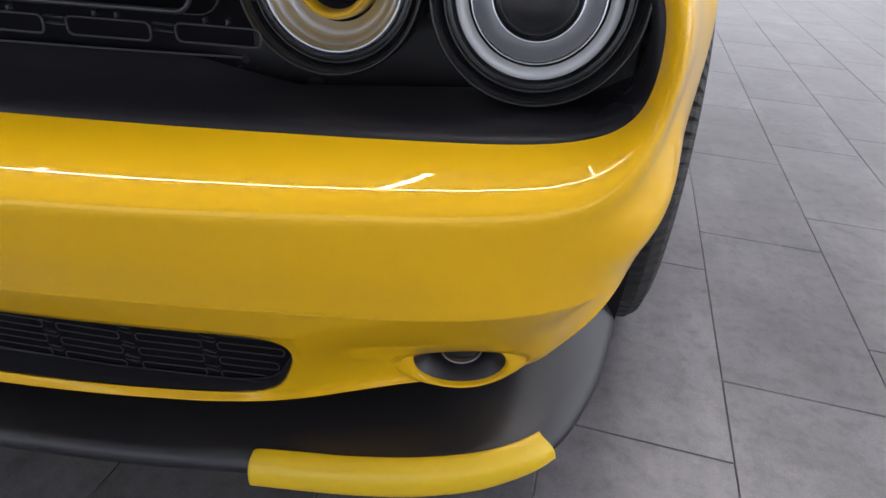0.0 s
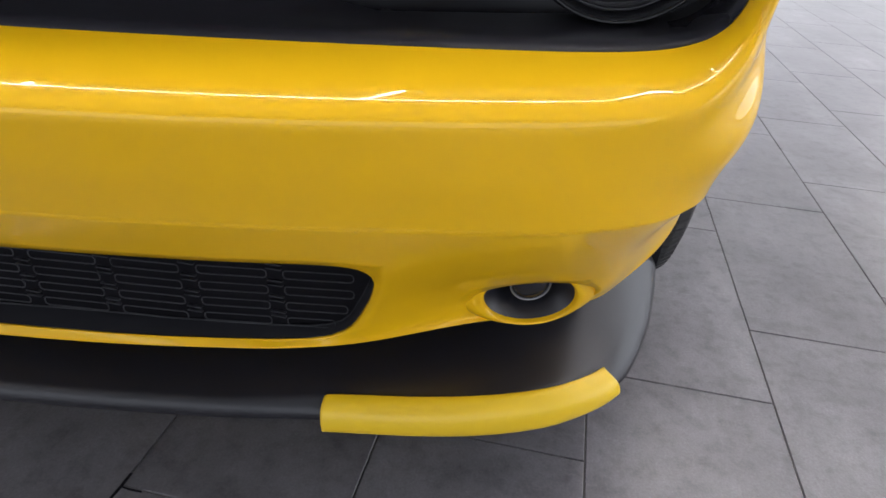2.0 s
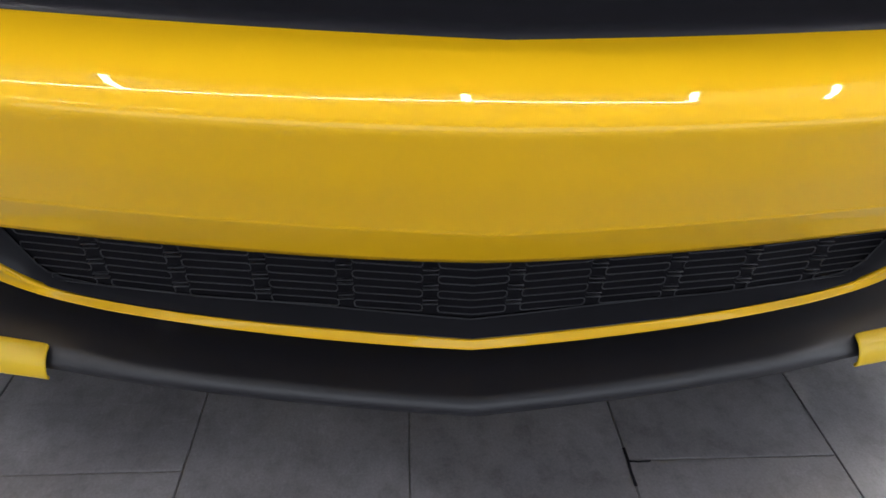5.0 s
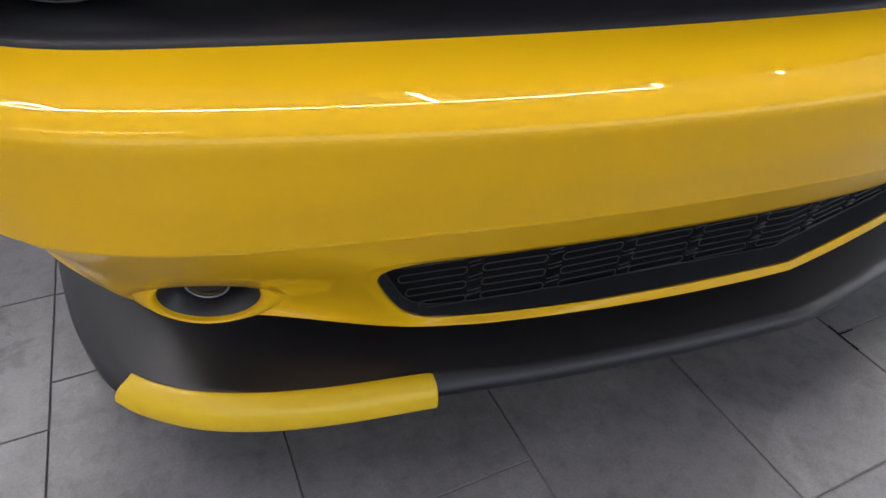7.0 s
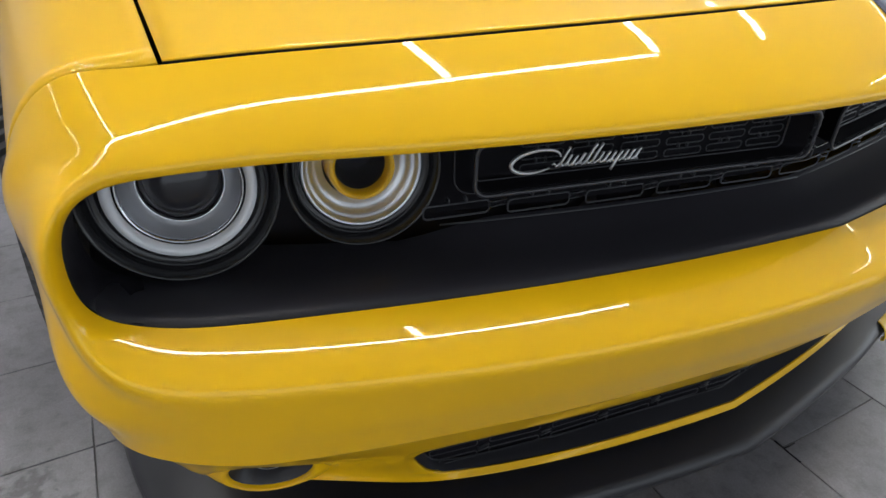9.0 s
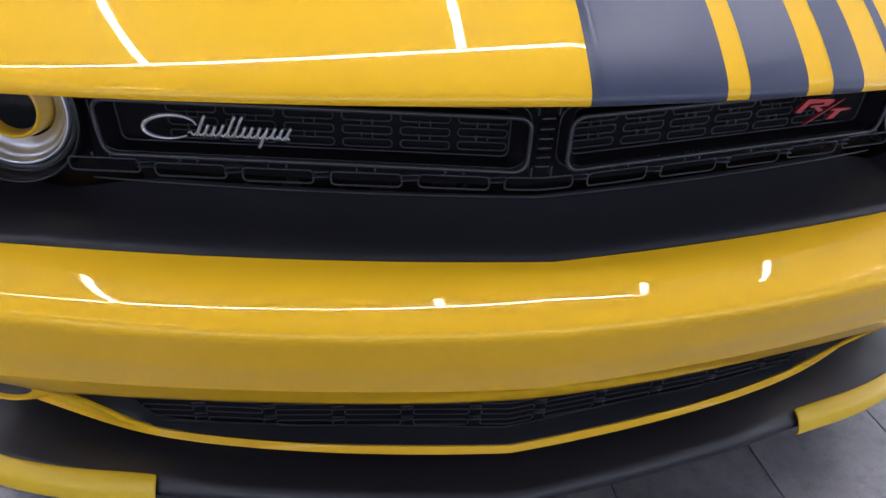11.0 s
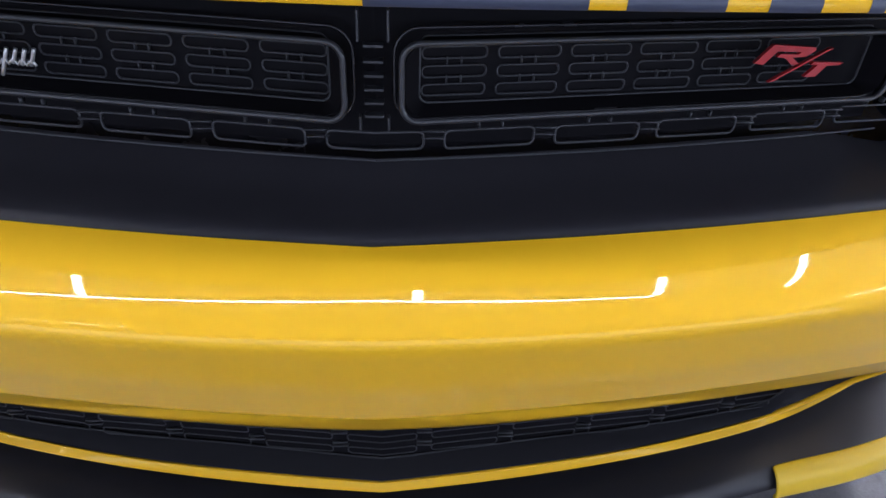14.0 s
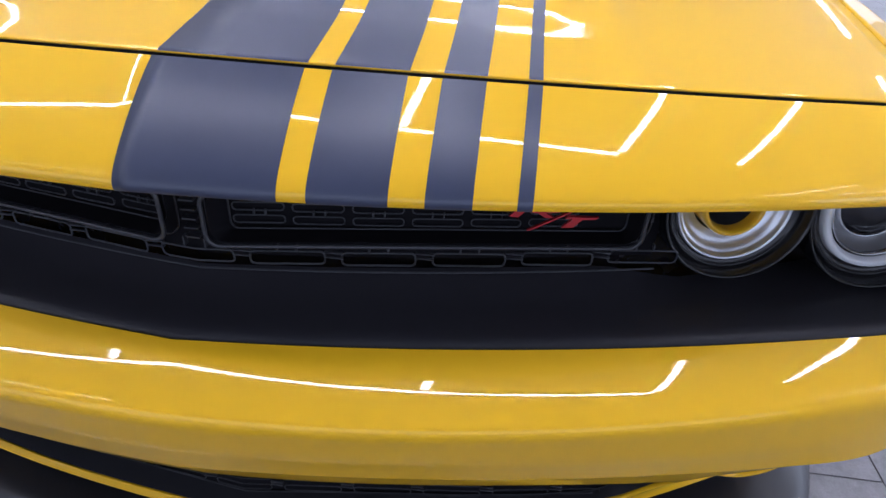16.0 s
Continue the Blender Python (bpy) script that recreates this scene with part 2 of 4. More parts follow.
def tube(bm, pts, r, n=6, closed=False, flat=1.0):
    """A round bar along points."""
    rings = []
    m = len(pts)
    for i, p in enumerate(pts):
        a = pts[i - 1] if (i or closed) else p
        b = pts[(i + 1) % m] if (i < m - 1 or closed) else p
        d = (Vector(b) - Vector(a)).normalized()
        s = d.cross(Vector((0, -1, 0.2)))
        s = s.normalized() if s.length > 1e-4 else Vector((1, 0, 0))
        u = s.cross(d).normalized()
        rad = r(i / max(m - 1, 1)) if callable(r) else r
        rings.append([bm.verts.new(Vector(p) + s * math.cos(2 * math.pi * k / n) * rad + u * math.sin(2 * math.pi * k / n) * rad * flat) for k in range(n)])
    for i in range(m if closed else m - 1):
        a, b = rings[i], rings[(i + 1) % m]
        for k in range(n):
            bm.faces.new((a[k], a[(k + 1) % n], b[(k + 1) % n], b[k]))
    if not closed:
        bm.faces.new(rings[0][::-1])
        bm.faces.new(rings[-1])


def lathe(profile, n=48):
    """A turned body round the y axis: profile of (radius, y)."""
    bm = bmesh.new()
    rings = []
    for r, y in profile:
        if r < 1e-5:
            rings.append([bm.verts.new((0, y, 0))])
        else:
            rings.append([bm.verts.new((r * math.cos(2 * math.pi * k / n), y, r * math.sin(2 * math.pi * k / n))) for k in range(n)])
    for a, b in zip(rings, rings[1:]):
        for k in range(n):
            q = [a[k % len(a)], a[(k + 1) % len(a)], b[(k + 1) % len(b)], b[k % len(b)]]
            q = [v for i, v in enumerate(q) if v not in q[:i]]
            if len(q) > 2:
                bm.faces.new(q)
    return bm


def rounded_loop(x0, x1, z0, z1, r, n=4):
    """Points of a rounded rectangle in x and z."""
    out = []
    for cx, cz, a in ((x1 - r, z1 - r, 0), (x0 + r, z1 - r, 90), (x0 + r, z0 + r, 180), (x1 - r, z0 + r, 270)):
        out += [(cx + r * math.cos(radians(a + 90 * k / n)), cz + r * math.sin(radians(a + 90 * k / n))) for k in range(n + 1)]
    return out


def smooth_through(targets_bm, name, mat, thick=0.006, passes=150):
    """A subdivided skin through the given vertices, then faired: waves between neighbours are taken out,
    along open edges and creases only lengthwise."""
    me = bpy.data.meshes.new(name)
    bmesh.ops.recalc_face_normals(targets_bm, faces=targets_bm.faces)
    targets_bm.to_mesh(me)
    targets_bm.free()
    want = np.array([v.co[:] for v in me.vertices])
    ob = new(name, me)
    fine = ob.modifiers.new("smooth", "SUBSURF")
    fine.levels = fine.render_levels = 2
    fine.boundary_smooth = "ALL"
    cage = want.copy()
    dg = bpy.context.evaluated_depsgraph_get()
    for _ in range(3):
        me.vertices.foreach_set("co", cage.ravel())
        me.update()
        dg.update()
        ev = ob.evaluated_get(dg)
        got = np.array([v.co[:] for v in ev.data.vertices[:len(want)]])
        cage += want - got
    me.vertices.foreach_set("co", cage.ravel())
    me.update()
    dg.update()
    dense = bpy.data.meshes.new_from_object(ob.evaluated_get(dg), depsgraph=dg)
    dense.name = name
    co = np.array([v.co[:] for v in dense.vertices])
    edges = np.array([e.vertices[:] for e in dense.edges])
    sharp = np.zeros(len(edges))
    if "crease_edge" in dense.attributes:
        dense.attributes["crease_edge"].data.foreach_get("value", sharp.astype(np.float32))
        sharp = np.array([d.value for d in dense.attributes["crease_edge"].data])
    use = collections.Counter(tuple(sorted(k)) for p in dense.polygons for k in p.edge_keys)
    line = np.array([use[tuple(sorted(e))] == 1 for e in edges.tolist()]) | (sharp > 0.3)
    on_line = np.zeros(len(co), bool)
    on_line[edges[line].ravel()] = True
    # a vertex on a line hears only its neighbours on the line
    pairs = np.concatenate([edges, edges[:, ::-1]])
    kind = np.concatenate([line, line])
    keep = kind | ~on_line[pairs[:, 0]]
    pairs = pairs[keep]
    count = np.bincount(pairs[:, 0], minlength=len(co)).astype(float)
    free = (~on_line) | (count == 2)
    free &= ~((np.abs(co[:, 0]) < 1e-5) & on_line)
    for _ in range(passes):
        for k in (0.5, -0.51):
            mean = np.stack([np.bincount(pairs[:, 0], co[pairs[:, 1], c], minlength=len(co)) for c in range(3)], 1) / np.maximum(count, 1)[:, None]
            co = co + (k * free)[:, None] * (mean - co)
    co[:, 0][np.abs(co[:, 0]) < 1e-4] = 0
    dense.vertices.foreach_set("co", co.ravel())
    dense.update()
    ob.modifiers.clear()
    ob.data = dense
    sub = ob.modifiers.new("smooth", "SUBSURF")
    sub.levels = sub.render_levels = 1
    if thick:
        so = ob.modifiers.new("thickness", "SOLIDIFY")
        so.thickness = thick
        so.offset = -1
    dense.materials.clear()
    dense.materials.append(mat)
    dense.shade_smooth()
    return ob

from mathutils.geometry import intersect_point_line

# ---- car: reference curves, half of the nose from the middle outwards ----
COLS = (0.0, 0.12, 0.30, 0.46, 0.585, 0.70, 0.80)


def along(curve, parts):
    """Points at given shares of a curve's length."""
    fine = spread(curve, 201)
    return [fine[round(200 * f)] for f in parts]


def row(pts, xs=COLS, outer=(.13, .29, .5, .74, 1.0)):
    """Points of a row: at the given x on the front, then even steps round the corner."""
    c = fair(curve_through(pts))
    front = [at_x(c, x) for x in xs]
    i = next(k for k, p in enumerate(c) if p.x >= xs[-1])
    return front + along([front[-1], *c[i + 1:]], outer)


def across(y0, ky, z0, kz, xs, kink=0.0, tail=()):
    """Control points of a level of the nose: y and z as smooth functions of x, then points round the corner."""
    return [(x, y0 + kink * x + ky * x * x, z0 + kz * x * x) for x in xs] + list(tail)


# lower edge of the yellow skin, from the chin strip out to the wheel arch
EDGE_LOW = [(0, .078, .2225), (.12, .0890, .2243), (.24, .1035, .2280), (.36, .1225, .2325), (.44, .1425, .2345), (.52, .1660, .2385), (.60, .1900, .2515), (.645, .2070, .2610), (.70, .2430, .2690), (.745, .2630, .2670), (.785, .2800, .2700), (.823, .2900, .3050), (.862, .3060, .3430), (.895, .386, .377), (.913, .479, .391), (.928, .60, .40)]
GRILLE_LOW = [(0, .0830, .2330), (.12, .0937, .2365), (.24, .1082, .2402), (.36, .1275, .2425), (.43, .1450, .2430), (.485, .163, .2440), (.532, .158, .272), (.60, .184, .270), (.675, .230, .2760), (.735, .255, .2765), (.785, .270, .2840), (.835, .286, .325), (.865, .309, .362), (.896, .384, .390), (.914, .48, .405), (.928, .60, .415)]
FOG_TOP = [(0, .060, .305), (.12, .066, .307), (.24, .077, .311), (.36, .092, .316), (.48, .112, .322), (.562, .140, .330), (.675, .206, .322), (.78, .231, .333), (.838, .262, .365), (.868, .305, .392), (.897, .38, .410), (.914, .48, .425), (.928, .60, .435)]
GRILLE_TOP = [(0, .033, .384), (.12, .0395, .3845), (.24, .0505, .3870), (.36, .0660, .3905), (.48, .0850, .3930), (.568, .1040, .3900), (.68, .150, .380), (.78, .188, .388), (.842, .232, .408), (.872, .290, .425), (.900, .375, .445), (.916, .48, .455), (.928, .58, .465)]
LIP_HIGH = [(x, .0095 + .03 * x + .262 * x * x, .7772 - .034 * x * x) for x in (0, .1, .2, .3, .4, .5, .6, .7, .78)]

car = tagged(empty("car"), "yellow car with graphite stripes parked on grey floor tiles", "car")

# ---- upper bumper skin: profiles set round the contour of the opening ----
def lip_y(x):
    return .034 + .07 * x + .145 * x * x


def crease_y(x):
    return -.007 + .04 * x + .155 * x * x


def seam_point(x):
    """Front edge of the hood opening."""
    return (x, .104 + .045 * x + .195 * x * x, .8615 - .018 * x - .035 * x * x)


# contour of the opening, and the outer end of the profile that starts there
STATIONS = [((x, lip_y(x), .594 + .006 * x), (x, crease_y(x), .446 + .02 * x)) for x in (0, .12, .24, .36, .48, .59, .67)]
STATIONS += [
    ((.730, .1610, .5990), (.742, .1080, .4608)),
    ((.780, .1755, .6010), (.802, .1370, .4625)),
    ((.818, .1905, .6055), (.855, .1790, .4650)),
    ((.844, .1985, .6165), (.884, .2420, .4730)),
    ((.858, .2000, .6350), (.905, .3800, .4920)),
    ((.8630, .1975, .6600), (.928, .5450, .5230)),
    ((.8625, .1960, .6880), (.916, .4300, .6400)),
    ((.857, .1955, .7130), (.901, .3450, .7170)),
    ((.843, .1940, .7350), (.884, .3080, .7600)),
    ((.818, .1890, .7490), (.863, .2870, .7930)),
    ((.784, .1780, .7560), (.827, .2680, .8205)),
    ((.738, .1690, .7580), (.774, .2520, .8250)),
]
STATIONS += [((x, .0095 + .03 * x + .262 * x * x, .7772 - .034 * x * x), seam_point(xe)) for x, xe in ((.67, .69), (.59, .60), (.48, .48), (.36, .36), (.24, .24), (.12, .12), (0, 0))]

# steps of a profile: away from the opening, forward
CHEEK = ((0, 0), (.0038, .010), (.0080, .0165), (.0122, .0185), (.0170, .0120), (.0226, -.012), (.0295, -.051))
FOOT_OUT = (0, .0125, .0240, .0345, .0450, .0600, .0900)
FOOT_RISE = (0, .45, .785, .965, 1.03)


def spline(pts, t, at):
    """A natural cubic spline through points given at t, read at other places."""
    p, t = np.array(pts, float), np.array(t, float)
    n, h = len(t), np.diff(t)
    a, r = np.eye(n), np.zeros_like(p)
    for i in range(1, n - 1):
        a[i, i - 1:i + 2] = h[i - 1], 2 * (h[i - 1] + h[i]), h[i]
        r[i] = 6 * ((p[i + 1] - p[i]) / h[i] - (p[i] - p[i - 1]) / h[i - 1])
    m = np.linalg.solve(a, r)
    k = np.clip(np.searchsorted(t, at, side="right") - 1, 0, n - 2)
    u, v, hk = (t[k + 1] - at)[:, None], (at - t[k])[:, None], h[k][:, None]
    return (m[k] * u ** 3 + m[k + 1] * v ** 3) / (6 * hk) + (p[k] / hk - m[k] * hk / 6) * u + (p[k + 1] / hk - m[k + 1] * hk / 6) * v


def soft_curve(pts, per, rounds=2):
    """An even B-spline that is drawn close to its points without waves between them; with its slope."""
    want = np.array(pts, float)
    ctrl = want.copy()

    def read(c, at, slope=False):
        e = np.vstack([2 * c[0] - c[1], c, 2 * c[-1] - c[-2]])
        i = np.clip(at.astype(int), 0, len(c) - 2)
        u = (at - i)[:, None]
        if slope:
            w = (-(1 - u) ** 2 / 2, (3 * u * u - 4 * u) / 2, (-3 * u * u + 2 * u + 1) / 2, u * u / 2)
        else:
            w = ((1 - u) ** 3 / 6, (3 * u ** 3 - 6 * u * u + 4) / 6, (-3 * u ** 3 + 3 * u * u + 3 * u + 1) / 6, u ** 3 / 6)
        return sum(k * e[i + j] for j, k in enumerate(w))
    nodes = np.arange(len(want), dtype=float)
    for _ in range(rounds):
        ctrl = ctrl + want - read(ctrl, nodes)
    at = np.linspace(0, len(want) - 1, (len(want) - 1) * per + 1)
    return read(ctrl, at), read(ctrl, at, True)


def brow_section(back, high, turn, n):
    """Points (up, forward) of the brow: a tight roll at its edge that runs into one long even bow; it ends at the hood."""
    t = np.linspace(0, 1, 241) ** 1.7
    lean, length = math.atan2(high, back), math.hypot(back, high)
    for _ in range(30):
        s_ = t * length
        th = lean + turn * (0.5 - t) + radians(78) * np.exp(-s_ / 0.0075)
        mid = (th[1:] + th[:-1]) / 2
        up = np.concatenate([[0], np.cumsum(np.sin(mid) * np.diff(s_))])
        bk = np.concatenate([[0], np.cumsum(np.cos(mid) * np.diff(s_))])
        length *= math.hypot(back, high) / math.hypot(bk[-1], up[-1])
        lean += math.atan2(high, back) - math.atan2(up[-1], bk[-1])
    at = np.linspace(0, 240, n)
    return np.interp(at, np.arange(241), up) * high / up[-1], -np.interp(at, np.arange(241), bk) * back / bk[-1]


def upper_skin(per_s=8, n=57):
    edge, slope = soft_curve([q[0] for q in STATIONS], per_s)
    ends, _ = soft_curve([q[1] for q in STATIONS], per_s)
    share = np.linspace(0, 1, n)
    g = np.zeros((len(edge), n, 3))
    for i, (r0, d, end) in enumerate(zip(edge, slope, ends)):
        out = np.array((d[2], 0, -d[0])) / math.hypot(d[0], d[2])
        wb, wc, wt = max(-out[2], 0) ** 2, out[0] ** 2, max(out[2], 0) ** 2
        fore, x = np.array((0, -1, 0)), r0[0]
        if wb > 1e-6:
            rise = .067 + .055 * x - .09 * x * x
            drop = r0[1] - end[1]
            drop = .5 * (drop + .02 + math.hypot(drop - .02, .02))
            deep = max(r0[2] - end[2], .13)
            pts = [r0]
            for k in range(1, 7):
                u = max(FOOT_OUT[k] - .047, 0) / (deep - .047)
                f = rise * FOOT_RISE[k] if k < 5 else 1.03 * rise * (1 - u) + drop * u + .006 * u * (1 - u)
                pts.append(r0 + out * FOOT_OUT[k] + fore * f)
            pts += [(pts[-1] + end) / 2, end]
            v = np.array((0, .11, .20, .285, .37, .47, .63, .82, 1.0))
            g[i] += wb * spline(pts, v, share)
        if wc > 1e-6:
            pts = [r0 + out * o + fore * f for o, f in CHEEK]
            pts += [(pts[-1] + end) / 2 + out * .009, end]
            v = np.array((0, .07, .14, .21, .28, .36, .47, .72, 1.0))
            g[i] += wc * spline(pts, v, share)
        if wt > 1e-6:
            up, fw = brow_section(max(end[1] - r0[1], .05), max(end[2] - r0[2], .045), radians(17 - 5 * min(x / .7, 1)), n)
            pts = r0 + np.outer(share, (end[0] - r0[0], 0, 0)) + np.outer(up, (0, 0, 1)) + np.outer(fw, fore)
            g[i] += wt * (pts + np.outer(share ** 2, end - pts[-1]))
    for _ in range(30):                                                        # take out small waves along the contour
        for k in (0.5, -0.505):
            m = g.copy()
            m[1:-1] = (g[:-2] + g[2:]) / 2
            g = g + k * (m - g)
    g[0, :, 0] = 0
    g[-1, :, 0] = 0
    return g


SKIN = upper_skin()
bm = sheet([[Vector(p) for p in r] for r in SKIN])
bmesh.ops.mirror(bm, geom=bm.verts[:] + bm.edges[:] + bm.faces[:], axis="X", merge_dist=0.0002)
fascia = part("front_fascia", bm, YELLOW, car, "glossy yellow front bumper skin with a wide dark opening")
so = fascia.modifiers.new("thickness", "SOLIDIFY")
so.thickness, so.offset, so.use_rim = 0.004, -1, False
outline = [Vector(p) for p in SKIN[:, -1]]
turn_at = max(range(len(outline)), key=lambda i: outline[i].y)
top_at = next(i for i in range(turn_at, len(outline)) if outline[i].z > 0.798)
rear_edge = outline[turn_at:top_at + 1]           # joint with the fender, foot to shoulder

# ---- lower bumper skin with the lower grille and the fog lamp openings ----
rows = [
    row(EDGE_LOW, (0, .12, .30, .455, .555, .665, .785)),
    row(GRILLE_LOW, (0, .12, .30, .472, .532, .675, .785)),
    row(FOG_TOP, (0, .12, .30, .49, .562, .675, .78)),
    row(GRILLE_TOP, (0, .12, .30, .48, .566, .68, .78)),
]
end_c = [Vector(p) for p in SKIN[:, -1] if p[2] < 0.515]
crease_row = row([tuple(p) for p in end_c[::6]] + [tuple(end_c[-1])])
rows.append([p + Vector((0, .0008, 0)) for p in crease_row])
full = mirrored(rows)
MID = len(rows[0]) - 1


def both(i):
    """The face columns of half column i on both sides."""
    return (MID + i, MID - 1 - i)


holes = set()
for i in range(4):            # lower grille
    for j in (1, 2):
        holes |= {(c, j) for c in both(i)}
for c in both(5):             # fog lamps
    holes.add((c, 1))
skin = sheet(full, skip=holes)
crease = skin.edges.layers.float.new("crease_edge")
for e in skin.edges:
    a, b = e.verts
    if abs(a.co.x) < 1e-6 and abs(b.co.x) < 1e-6:
        e[crease] = 0.75
valance = smooth_through(skin, "lower_fascia", YELLOW, passes=20)
valance.parent = car
# its upper line lies on the lower edge of the upper skin
for v in valance.data.vertices:
    q = Vector((abs(v.co.x), v.co.y, v.co.z))
    near = min((intersect_point_line(q, a, b) + (a, b) for a, b in zip(end_c, end_c[1:])), key=lambda h: (h[2].lerp(h[3], min(max(h[1], 0), 1)) - q).length) if q.z > 0.425 else None
    if near:
        p = near[2].lerp(near[3], min(max(near[1], 0), 1))
        if (p - q).length < 0.0045:
            v.co = (math.copysign(p.x, v.co.x), p.y + 0.0008, p.z)
tagged(valance, "yellow lower bumper skin with grille and fog lamp openings")

seam_c, lip_c, edge_c = outline[top_at:][::-1], [Vector(p) for p in SKIN[:8 * 12, 0]], curve_through(EDGE_LOW)

# ---- hood ----
HOOD_SIDE = 0.750


def hood_point(x, t):
    """A point of the hood: x across, t from its front edge to the windscreen."""
    s = at_x(seam_c, abs(x))
    y0 = s.y + 0.0100
    y = y0 + (1.32 - y0) * t
    u = abs(x) / HOOD_SIDE
    z = s.z + 0.002 + 0.16 * (y - y0) - 0.045 * (y - y0) ** 2
    step = min(max((0.45 - abs(x)) / 0.05, 0), 1)
    rise = min(max((y - 0.20) / 0.16, 0), 1)
    z += 0.014 * step * step * (3 - 2 * step) * rise * rise * (3 - 2 * rise)
    z -= 0.0008 * max(0.0, 1 - t * 400)
    return Vector((x, y, z))


hood_x = sorted({round(s * v, 4) for s in (-1, 1) for v in (0, .06, .12, .18, .24, .30, .35, .40, .415, .43, .445, .46, .50, .56, .62, .68, .73, HOOD_SIDE)})
hood_t = [0, .0015, .003, .005, .008, .012, .03, .06, .08, .10, .12, .14, .17, .2, .25, .3, .4, .5, .6, .7, .8, .9, 1.0]
hood_me = mesh_of("hood", sheet([[hood_point(x, t) for x in hood_x] for t in hood_t]), YELLOW)
hood = part("hood", hood_me, None, car, "yellow hood with a raised middle")
so = hood.modifiers.new("thickness", "SOLIDIFY")
so.thickness, so.offset = 0.0035, -1

# black strip over the hood's front face: the gap's shade put in as colour
seal = [[hood_point(x, 0) + Vector((0, -0.0012, dz)) for x in hood_x] for dz in (-0.0010, -0.012, -0.03)]
part("hood_gap_shade", sheet(seal), HOLE, car, "black strip standing in for the shade in the hood's front gap")
gutter = [[p + Vector((0, dy, -0.016)) for p in spread(seam_c, 30)] for dy in (-0.012, 0.03)]
part("hood_gutter", sheet(mirrored(gutter)), HOLE, car, "black gutter under the hood joint")

# ---- fenders ----
AXLE, HUB, ARCH = 0.960, 0.352, 0.395


def resample(pts, n):
    return spread([Vector(p) for p in pts], n)


def fender(side):
    """A ruled skin from the joint with the bumper back to the door, with the wheel arch cut in."""
    front = [p + Vector((0.0005, 0.0055, 0)) for p in rear_edge]
    seam = [p for p in seam_c if p.x > HOOD_SIDE + 0.0038][::-1]
    front = resample(front, 18) + [p + Vector((0, 0.0075, 0)) for p in resample(seam, 9)[1:]]
    back_z = hood_point(HOOD_SIDE, 1).z
    rear = resample([(.962, 1.35, .36), (.964, 1.35, .55), (.964, 1.35, .70), (.957, 1.35, .79), (.938, 1.35, .845)], 18)
    rear += resample([(.938, 1.35, .845), (.90, 1.35, .885), (.84, 1.35, back_z - .015), (HOOD_SIDE + .0038, 1.35, back_z)], 9)[1:]
    cols, n = [], 34
    net = np.array([[tuple(a.lerp(b, i / n)) for a, b in zip(front, rear)] for i in range(n + 1)])
    for i in range(n + 1):
        for k in range(len(front)):
            net[i, k, 0] += 0.006 * math.sin(math.pi * i / n) * max(0, 1 - k / 20)
        net[i, -1, 2] = hood_point(HOOD_SIDE, min(max((net[i, -1, 1] - 0.255) / 1.065, 0), 1)).z
    for _ in range(80):
        for w in (0.5, -0.48):
            m = net.copy()
            m[1:-1, 1:-1] = (net[:-2, 1:-1] + net[2:, 1:-1] + net[1:-1, :-2] + net[1:-1, 2:]) / 4
            net = net + w * (m - net)
    bm = sheet([[Vector(net[i, k]) for i in range(n + 1)] for k in range(len(front))])
    # the wheel arch: what lies inside it goes, and the edge left is drawn onto the circle
    inside = {v for v in bm.verts if math.hypot(v.co.y - AXLE, v.co.z - HUB) < ARCH and v.co.z < 0.82}
    bmesh.ops.delete(bm, geom=[f for f in bm.faces if all(v in inside for v in f.verts)], context="FACES")
    flat = net.reshape(-1, 3)
    for v in bm.verts:
        d = Vector((v.co.y - AXLE, v.co.z - HUB))
        if d.length < ARCH and v.co.z < 0.82:
            d = d.normalized() * ARCH
            y, z = AXLE + d.x, HUB + d.y
            near = flat[np.argsort((flat[:, 1] - y) ** 2 + (flat[:, 2] - z) ** 2)[:9]]
            fit = np.linalg.lstsq(np.c_[near[:, 1:] - (y, z), np.ones(9)], near[:, 0], rcond=None)[0]
            v.co = (fit[2], y, z)
    for v in bm.verts:
        v.co.x *= side
    return bm


for side in (-1, 1):
    f = part("fender", fender(side), YELLOW, car, "yellow front fender")
    so = f.modifiers.new("thickness", "SOLIDIFY")
    so.thickness, so.offset = 0.005, -1

# dark rubber behind the joint of bumper and fender
for side in (-1, 1):
    joint = [Vector((side * p.x, p.y, p.z)) for p in rear_edge + seam_c[::-1][1:] if p.x > HOOD_SIDE]
    inner = Vector((-side * 0.009, 0.0, -0.007))
    part("joint_seal", sheet([[p + inner + Vector((0, dy, 0)) for p in joint] for dy in (-0.012, 0.018)]), HOLE, car, "black seal behind the bumper joint")

# wall behind the engine bay
wall = [[Vector((x, 1.335, z)) for x in np.linspace(-0.93, 0.93, 15)] for z in (0.30, 0.55, 0.80)]
wall.append([Vector((p.x * 0.8, 1.335, hood_point(min(abs(p.x) * 0.8, HOOD_SIDE), 1).z - 0.03)) for p in wall[-1]])
part("firewall", sheet(wall), HOLE, car, "black wall behind the engine bay")

# ---- stripes: vinyl strips laid on the skin and on the hood ----
bpy.context.evaluated_depsgraph_get().update()


